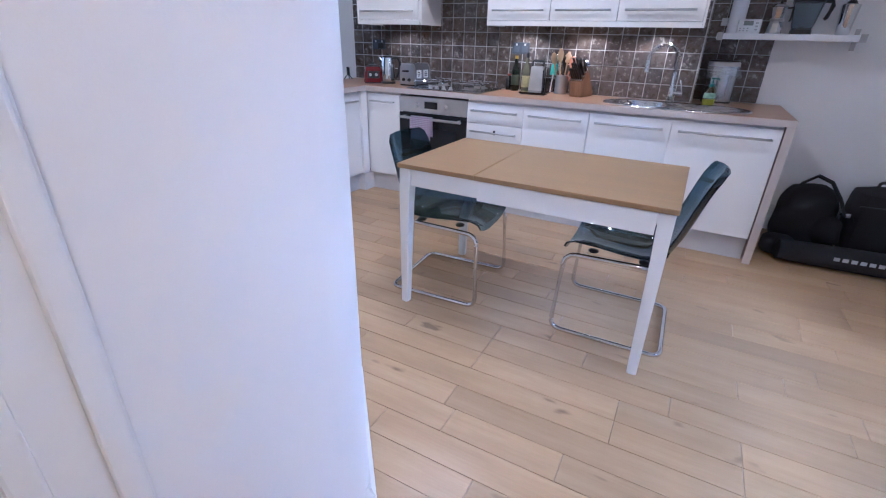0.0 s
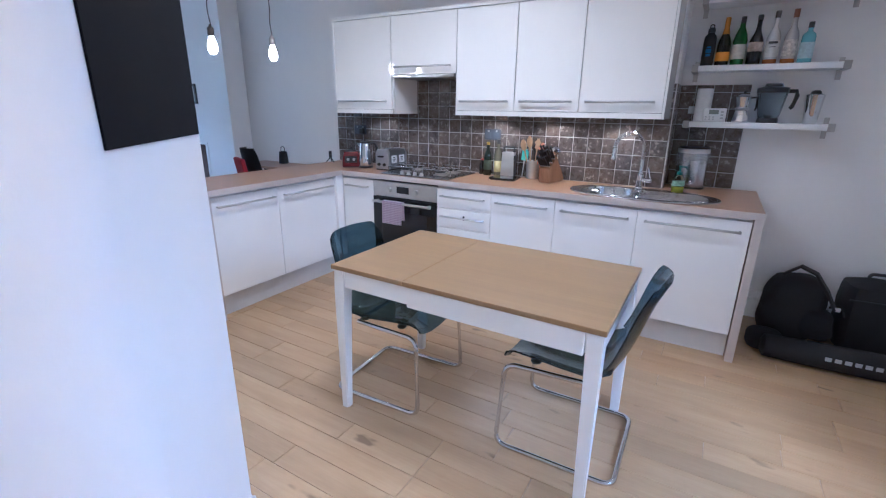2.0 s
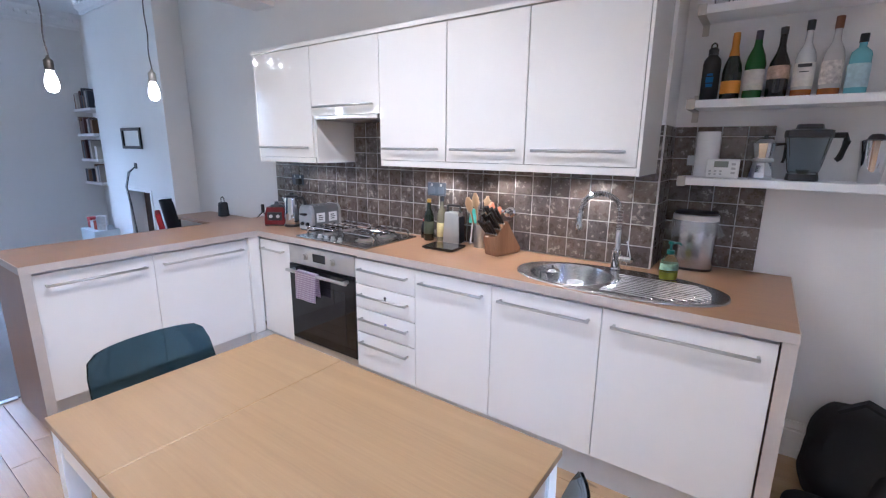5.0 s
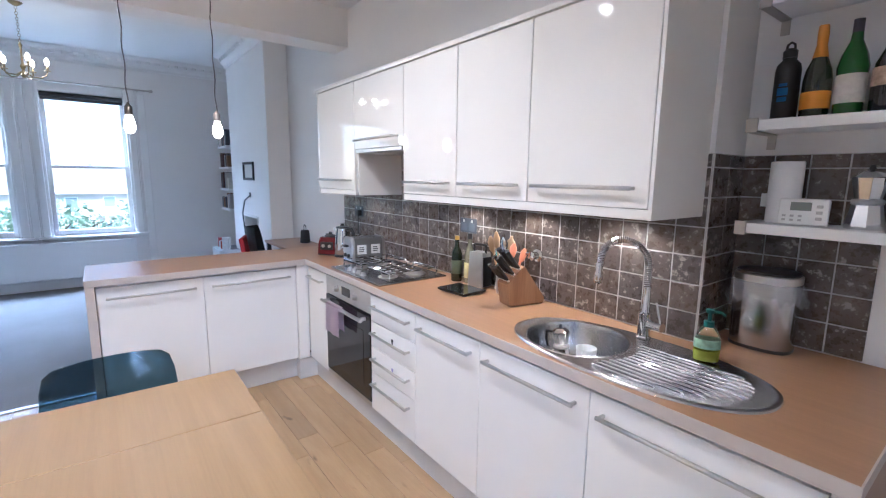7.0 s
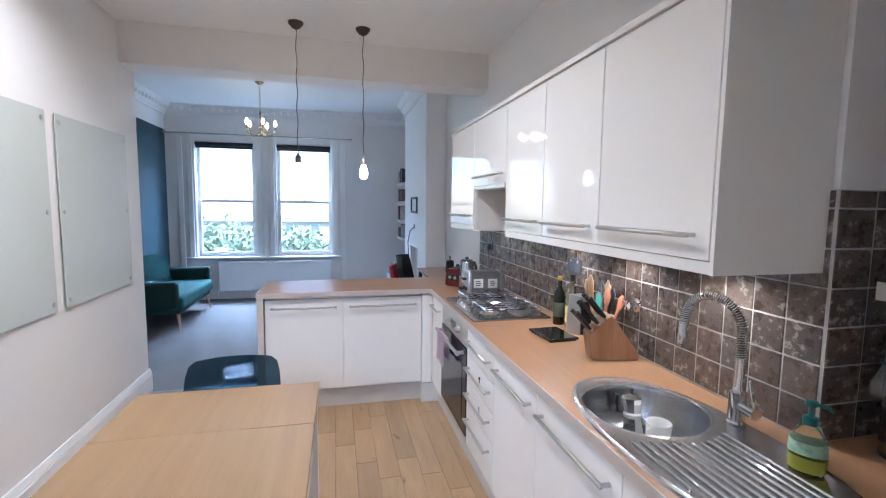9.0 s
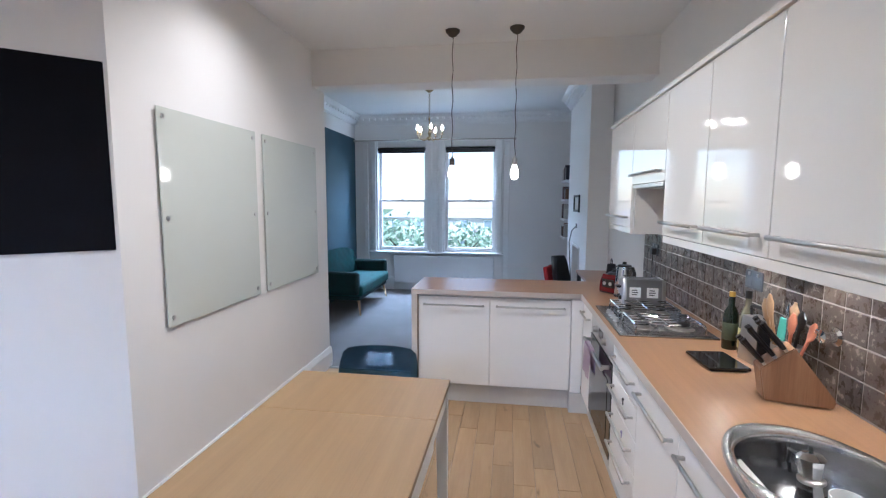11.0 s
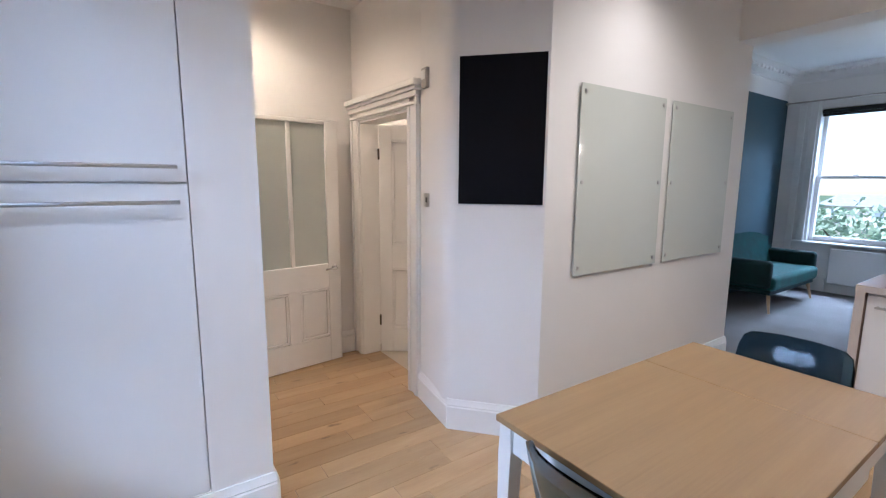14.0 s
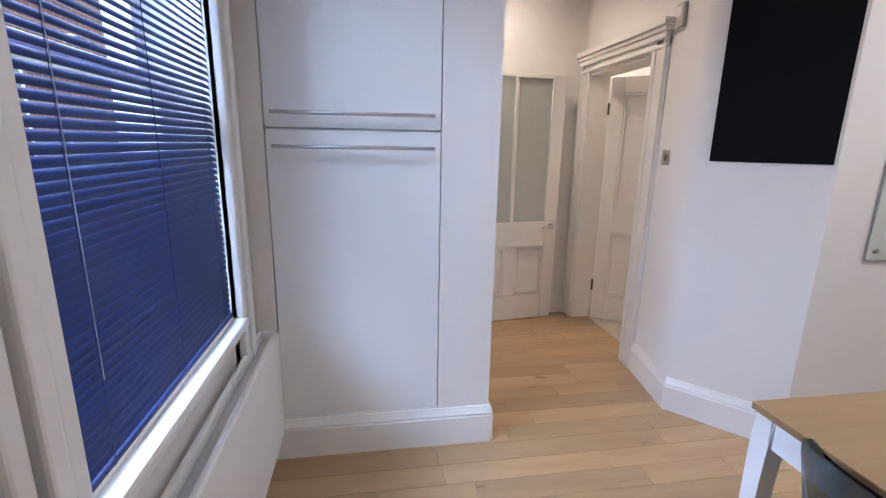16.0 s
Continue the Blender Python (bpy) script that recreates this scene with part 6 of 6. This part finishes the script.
tvb = thing("tv_bracket", (-5.22, 3.5495, 1.57), "empty black wall bracket for a screen", "wall bracket")
bm = bmesh.new()
for b in ((-0.235, 0.235, 0.08, 0.11), (-0.235, 0.235, -0.11, -0.08), (-0.235, -0.20, -0.08, 0.08), (0.20, 0.235, -0.08, 0.08)):
    box(bm, b[0], b[1], -0.018, 0.0, b[2], b[3], bevel=0.002, segs=1)
part("frame", bm, BLACKP, tvb)
cb = thing("hanging_cables", (-5.22, 3.5495, 1.27), "two grey cables hanging from a wall outlet", "cable")
part("outlet", Box(-0.03, 0.03, -0.008, 0.0, -0.02, 0.04, bevel=0.002), BLACKP, cb)
for k, mat in ((0.0, BLACKP), (0.035, plain("grey_cable", (0.35, 0.36, 0.35), 0.5))):
    part("cable", Tube([(0, -0.01, 0), (-0.06 - k, -0.05, -0.06), (-0.12 - k, -0.07, -0.22), (-0.09 - k, -0.06, -0.42), (-0.10 - k, -0.04, -0.70), (-0.06, -0.05, -0.98)], 0.006, 6), mat, cb)
hb = thing("hearth_frame", (-5.225, 3.5495, 0.61), "thin white frame round the hearth opening", "frame")
bm = bmesh.new()
for b in ((-0.315, 0.315, 0.39, 0.42), (-0.315, -0.278, -0.605, 0.39), (0.278, 0.315, -0.605, 0.39)):
    box(bm, b[0], b[1], -0.012, 0.0, b[2], b[3], bevel=0.003, segs=1)
part("frame", bm, TRIM, hb)

# shelves with books in the alcove
rng = random.Random(7)
bookc = [plain("book_cover", c, 0.6, vary=0.15) for c in ((0.03, 0.035, 0.05), (0.16, 0.09, 0.05), (0.35, 0.33, 0.30), (0.06, 0.02, 0.02), (0.10, 0.12, 0.14), (0.5, 0.47, 0.42))]
for z in (1.05, 1.33, 1.63, 1.92):
    s = thing("alcove_shelf", (-6.37, 3.645, z), "white painted alcove bookshelf board", "shelf", "alcove shelves")
    part("board", Box(-0.26, 0.26, -0.15, 0.149, -0.03, 0.0, bevel=0.003), WHITEL, s)
    x = -0.25
    while x < 0.20:
        w, h = rng.uniform(0.02, 0.05), rng.uniform(0.14, 0.23)
        if rng.random() < 0.75:
            b = thing("book", (-6.37 + x + w / 2, 3.62, z + 0.0003), "book standing on an alcove shelf", "book", "books in the alcove")
            part("cover", Box(-w / 2, w / 2, -0.11, 0.06, 0.0, h, bevel=0.003, segs=1), rng.choice(bookc), b)
            part("pages", Box(-w / 2 + 0.003, w / 2 - 0.003, -0.106, 0.0605, 0.003, h + 0.0008), PAPER, b)
        else:
            w = 0.09
        x += w + 0.002
pf = thing("picture_frame", pose(-6.17, 3.57, 1.9205, -10, 0, 0), "small dark framed picture on a shelf", "picture")
part("frame", Box(-0.075, 0.075, -0.008, 0.008, 0.0, 0.2, bevel=0.003), BLACKP, pf)
part("mount", Box(-0.055, 0.055, -0.0095, -0.007, 0.025, 0.175), PAPER, pf)
bx = thing("storage_box", (-6.15, 3.45, 0.0045), "pale box with red and white things on top", "box")
part("box", Box(-0.22, 0.22, -0.16, 0.16, 0.0, 0.50, bevel=0.008), plain("pale_card", (0.50, 0.54, 0.56), 0.7), bx)
for i, (x, c, h) in enumerate(((-0.14, (0.35, 0.03, 0.03), 0.13), (-0.03, (0.6, 0.6, 0.6), 0.10), (0.08, (0.30, 0.05, 0.02), 0.11), (0.16, (0.55, 0.55, 0.55), 0.17))):
    t = thing("small_box", pose(-6.15 + x, 3.40, 0.505, 0, 0, 20 * i), "small coloured box on a storage box", "box", "small boxes")
    part("carton", Box(-0.045, 0.045, -0.04, 0.04, 0.0, h, bevel=0.004), plain("carton", c, 0.6, vary=0.2, scale=30), t)

# desk in the alcove with its chair
dk = thing("desk", (-3.72, 3.615, 0.0045), "narrow brown desk in the alcove", "desk")
part("top", Box(-0.50, 0.45, -0.20, 0.178, 0.815, 0.84, bevel=0.003), BEECHSHADE, dk)
for x in (-0.46, 0.41):
    for y in (-0.17, 0.15):
        part("leg", Box(x - 0.02, x + 0.02, y - 0.02, y + 0.02, 0.0, 0.815), BLACKP, dk)


def desk_chair():
    c = thing("desk_chair", pose(-3.66, 3.20, 0.0045, 0, 0, 158) @ Matrix.Scale(1.1, 4), "black shell chair with a red seat pad", "chair")
    bm = bmesh.new()
    rows = []
    for z, w, y in ((0.46, 0.16, 0.0), (0.54, 0.21, 0.03), (0.66, 0.215, 0.05), (0.80, 0.20, 0.075), (0.90, 0.17, 0.09), (0.955, 0.11, 0.10)):
        rows.append([bm.verts.new((w * (-1 + 2 * i / 10), y - 0.09 * abs(-1 + 2 * i / 10) ** 2, z)) for i in range(11)])
    for a, b in zip(rows, rows[1:]):
        for i in range(10):
            bm.faces.new((a[i], a[i + 1], b[i + 1], b[i]))
    bmesh.ops.solidify(bm, geom=bm.faces[:], thickness=0.012)
    part("back_shell", bm, BLACKP, c)
    part("seat", Box(-0.21, 0.21, -0.36, 0.02, 0.44, 0.47, bevel=0.014, segs=3), BLACKP, c)
    part("back_pad", Box(-0.13, 0.13, -0.012, 0.026, 0.56, 0.88, bevel=0.012, segs=3), plain("red_cloth", (0.30, 0.012, 0.015), 0.85), c, "red padded lining", pose(0, -0.028, 0, -9, 0, 0))
    for x in (-1, 1):
        for y in (-0.32, -0.02):
            part("leg", Tube([(x * 0.14, y, 0.445), (x * 0.21, y + (0.05 if y > -0.1 else -0.05), 0.0)], [0.014, 0.009], 8), LEGWOOD, c)


desk_chair()
sp = thing("speaker", (-3.80, 3.70, 0.845), "dark cylindrical speaker with a carrying loop", "speaker")
part("body", Lathe([(0.0, 0.0), (0.045, 0.0), (0.05, 0.005), (0.042, 0.12), (0.036, 0.13), (0.0, 0.132)], 20), FABRICB, sp)
part("loop", Tube([(-0.03, 0, 0.125), (-0.026, 0, 0.17), (0.0, 0, 0.185), (0.026, 0, 0.17), (0.03, 0, 0.125)], 0.005, 6), BLACKP, sp)
wc = thing("mini_tripod", (-3.00, 3.60, WT), "small black folding tripod", "tripod")
for a in (0, 120, 240):
    part("leg", Tube([(0, 0, 0.05), (0.045 * math.cos(radians(a)), 0.045 * math.sin(radians(a)), 0.003)], 0.005, 6), BLACKP, wc)
part("head", Box(-0.012, 0.012, -0.01, 0.01, 0.045, 0.11, bevel=0.003), BLACKP, wc)

# ---- hall fittings ----
sw = thing("light_switch", pose(-0.5815, 0.25, 1.385, 0, 0, 84), "brushed steel light switch", "switch")
part("plate", Box(-0.043, 0.043, -0.006, 0.0, -0.043, 0.043, bevel=0.002), STEEL, sw)
part("rocker", Box(-0.009, 0.009, -0.010, -0.005, -0.016, 0.016, bevel=0.002), plain("dark_rocker", (0.12, 0.12, 0.12), 0.4), sw)
al = thing("wall_sounder", pose(-0.5815, 0.25, 2.13, 0, 0, 84), "small white and grey wall sounder", "sounder")
part("case", Box(-0.035, 0.035, -0.028, 0.0, -0.06, 0.06, bevel=0.005), plain("warm_grey_plastic", (0.45, 0.43, 0.40), 0.5), al)
part("cover", Box(-0.025, 0.025, -0.033, -0.027, -0.01, 0.045, bevel=0.003), WHITEP, al)

# ---- outside ----


def clump_tree(at, h, r, seed, name="tree"):
    rg = random.Random(seed)
    t = thing(name, at, "leafy green tree beyond the front windows", "tree", "trees outside")
    bark = plain("bark", (0.09, 0.07, 0.05), 0.95, vary=0.3)
    bm = Tube([(0, 0, 0), (0.1, 0, h * 0.3), (0.0, 0.1, h * 0.6), (0.1, 0, h * 0.85)], [0.25, 0.2, 0.12, 0.04], 8)
    for i in range(16):
        a = rg.uniform(0, 6.28)
        z = h * rg.uniform(0.35, 0.7)
        tube(bm, [(0, 0, z), (r * 0.4 * math.cos(a), r * 0.4 * math.sin(a), z + h * 0.12), (r * 0.8 * math.cos(a), r * 0.8 * math.sin(a), z + h * 0.2)], [0.09, 0.05, 0.02], 6)
    part("trunk", bm, bark, t)
    vs, fs = [], []
    for i in range(3200):
        u, v, w = rg.gauss(0, 1), rg.gauss(0, 1), rg.gauss(0, 1)
        k = (u * u + v * v + w * w) ** 0.5
        q = rg.uniform(0.55, 1.0) * (1 + 0.25 * noise.noise(Vector((u / k * 2, v / k * 2, w / k * 2 + seed))))
        c = Vector((u / k * r * q, v / k * r * q, h * 0.66 + w / k * h * 0.36 * q))
        s = rg.uniform(0.07, 0.16)
        a = Vector((rg.uniform(-1, 1), rg.uniform(-1, 1), rg.uniform(-1, 1))).normalized() * s
        b = a.cross(Vector((rg.uniform(-1, 1), rg.uniform(-1, 1), rg.uniform(-1, 1)))).normalized() * s * 0.6
        n = len(vs)
        vs += [c + a, c + b, c - a, c - b]
        fs.append((n, n + 1, n + 2, n + 3))
    me = bpy.data.meshes.new("crown")
    me.from_pydata([tuple(v) for v in vs], [], fs)
    me.materials.append(LEAF)
    o = new("crown", me)
    o.parent = t
    tagged(o, "crown of small leaves", "", "", "stuff")


# paler than real foliage: the washed-out daylight is put into the leaf colour
LEAF = plain("leaf", (0.32, 0.40, 0.28), 0.6, vary=0.4, scale=1.2, bumpy=0)
for i, (x, y, h, r) in enumerate(((-21, -2.5, 6.7, 2.6), (-24, 0.3, 6.4, 2.8), (-30, 5.5, 6.4, 3.0), (-27, -7, 7.2, 3.2))):
    clump_tree((x, y, -6.0), h, r, 11 + i)


def far_house(m, w, h, d, label, mat, storeys, cols):
    b = thing("house", m, label, "building", "", "")
    part("wall", Box(0, w, 0, d, 0, h), mat, b)
    part("roof", ring_stack(bmesh.new(), [[(-0.3, -0.3, h), (w + 0.3, -0.3, h), (w + 0.3, d + 0.3, h), (-0.3, d + 0.3, h)], [(0.6, d / 2 - 0.2, h + 1.1), (w - 0.6, d / 2 - 0.2, h + 1.1), (w - 0.6, d / 2 + 0.2, h + 1.1), (0.6, d / 2 + 0.2, h + 1.1)]]), plain("slate", (0.30, 0.30, 0.32), 0.7, vary=0.2, scale=3), b)
    dark = plain("far_glass", (0.30, 0.34, 0.36), 0.1)
    for i in range(cols):
        for j in range(storeys):
            x, z = (i + 0.5) * w / cols, (j + 0.3) * h / storeys
            wd = part("window", Box(x - 0.55, x + 0.55, -0.04, 0.05, z, z + 1.6), TRIM, b)
            part("pane", Box(x - 0.45, x + 0.45, -0.06, -0.041, z + 0.1, z + 1.5), dark, wd)
            if i % 2:
                part("balcony", Box(x - 1.3, x + 1.3, -1.1, -0.07, z - 0.35, z + 0.55), TRIM, b, "white balcony front")
    return b


far_house(pose(-58, -14, -6, 0, 0, 90), 34, 5.4, 8, "pink brick flats with white balconies across the street", plain("pink_brick", (0.62, 0.54, 0.50), 0.9, vary=0.15, scale=0.5), 2, 11)


def brick_wall_house():
    """Rear wing of red brick seen through the blue blind."""
    b = thing("brick_wing", (4.4, 2.6, -6.0), "red brick rear wing with sash windows", "building")
    m, nt, bs = nodes_of("red_brick")
    v = coords(nt)
    mp = nt.nodes.new("ShaderNodeTexBrick")
    mp.inputs["Scale"].default_value = 4.4
    mp.inputs["Color1"].default_value = (0.27, 0.10, 0.075, 1)
    mp.inputs["Color2"].default_value = (0.20, 0.075, 0.06, 1)
    mp.inputs["Mortar"].default_value = (0.35, 0.31, 0.28, 1)
    sep = nt.nodes.new("ShaderNodeSeparateXYZ")
    com = nt.nodes.new("ShaderNodeCombineXYZ")
    nt.links.new(v, sep.inputs[0])
    nt.links.new(sep.outputs["Y"], com.inputs[0])
    nt.links.new(sep.outputs["Z"], com.inputs[1])
    nt.links.new(com.outputs[0], mp.inputs["Vector"])
    nt.links.new(mp.outputs["Color"], bs.inputs["Base Color"])
    bs.inputs["Roughness"].default_value = 0.9
    part("wall", Box(0, 4, -9, -1.25, 0, 9.2), m, b, "red brick wall")
    for y in (-2.6, -4.6):
        w = part("window", Box(-0.05, 0.04, y - 0.5, y + 0.5, 6.5, 8.2), TRIM, b)
        part("pane", Box(-0.07, -0.051, y - 0.42, y + 0.42, 6.58, 7.3), OVENG, w)
        part("pane", Box(-0.07, -0.051, y - 0.42, y + 0.42, 7.38, 8.12), OVENG, w)
    part("downpipe", Tube([(-0.08, -1.6, 0.0), (-0.08, -1.6, 9.0)], 0.05, 10), BLACKP, b)


brick_wall_house()

# ---- tiles and floor boards ----
PITCH = 0.1085


def tile_mesh(w, h):
    bm = Box(-w / 2, w / 2, -0.008, 0.0, -h / 2, h / 2)
    bmesh.ops.bevel(bm, geom=[e for e in bm.edges if e.verts[0].co.y < -0.004 and e.verts[1].co.y < -0.004], offset=0.0025, segments=1, affect="EDGES")
    return mesh_of("tile", bm, TILE)


HALF = tile_mesh(PITCH - 0.005, 0.045)
FULL = tile_mesh(PITCH - 0.005, PITCH - 0.005)


def tiling(parent, m, cols, rows, u0=0.0, v0=0.0, cut=None, half=False):
    for i in range(cols):
        for j in range(rows):
            if cut and not cut(i, j):
                continue
            short = rows == 7 and (j == 6 and (half or i == 27))
            o = new("tile", HALF if short else FULL)
            o.parent = parent
            o.matrix_basis = m @ pose(u0 + (i + 0.5) * PITCH + random.uniform(-0.0004, 0.0004), random.uniform(-0.0005, 0.0005), v0 + (j * PITCH + 0.025 if short else (j + 0.5) * PITCH), random.uniform(-0.25, 0.25), 0, random.uniform(-0.25, 0.25))


structure("grout_corner", Box(-0.1305, -0.021, YN - 0.005, YN - 0.0003, 0.921, 1.622), GROUT, "pale grout between the tiles", "grout")
structure("grout_main", Box(-3.02, -0.131, YN - 0.005, YN - 0.0003, 0.921, 1.69), GROUT, "pale grout between the tiles", "grout")
structure("grout_return", Box(-0.0197, -0.015, YN - 0.005, 4.064, 0.921, 1.622), GROUT, "pale grout between the tiles", "grout")
structure("grout_recess", Box(-0.015, 0.405, 4.065, 4.0697, 0.921, 1.622), GROUT, "pale grout between the tiles", "grout")
tiling(wall_n, pose(-0.0215 - 28 * PITCH, YN - 0.0005, 0.921), 28, 7)
tiling(wall_n, pose(-0.0195, YN - 0.006, 0.921, 0, 0, 90) @ Matrix.Diagonal((1.235, 1, 1, 1)), 2, 7, half=True)
tiling(wall_ne, pose(-0.012, 4.0695, 0.921), 4, 7, -0.012, half=True)

planks = [mesh_of("plank", Box(-l / 2, l / 2, -0.061, 0.061, -0.012, 0.0, bevel=0.0016, segs=1), OAKFLOOR) for l in (0.42, 0.6, 0.78, 0.96, 1.15)]
LENS = (0.42, 0.6, 0.78, 0.96, 1.15)
fl = bpy.data.objects["floor_base"]
y = -1.1 + 0.0625
while y < 4.06:
    x = -3.12 - random.uniform(0.0, 0.5)
    while x < XE:
        k = random.randrange(5)
        l = LENS[k]
        x1 = x + l
        if not (y > 3.32 and x1 < 0.45) and not (y < 0.2 and x > 0.9) and not (y < 0.75 and x1 < -0.95):
            o = new("plank", planks[k])
            o.parent = fl
            o.location = (max(x, -3.12) + l / 2, y, random.uniform(-0.0006, 0.0004))
        x = max(x, -3.12) + l + 0.0016
    y += 0.1235
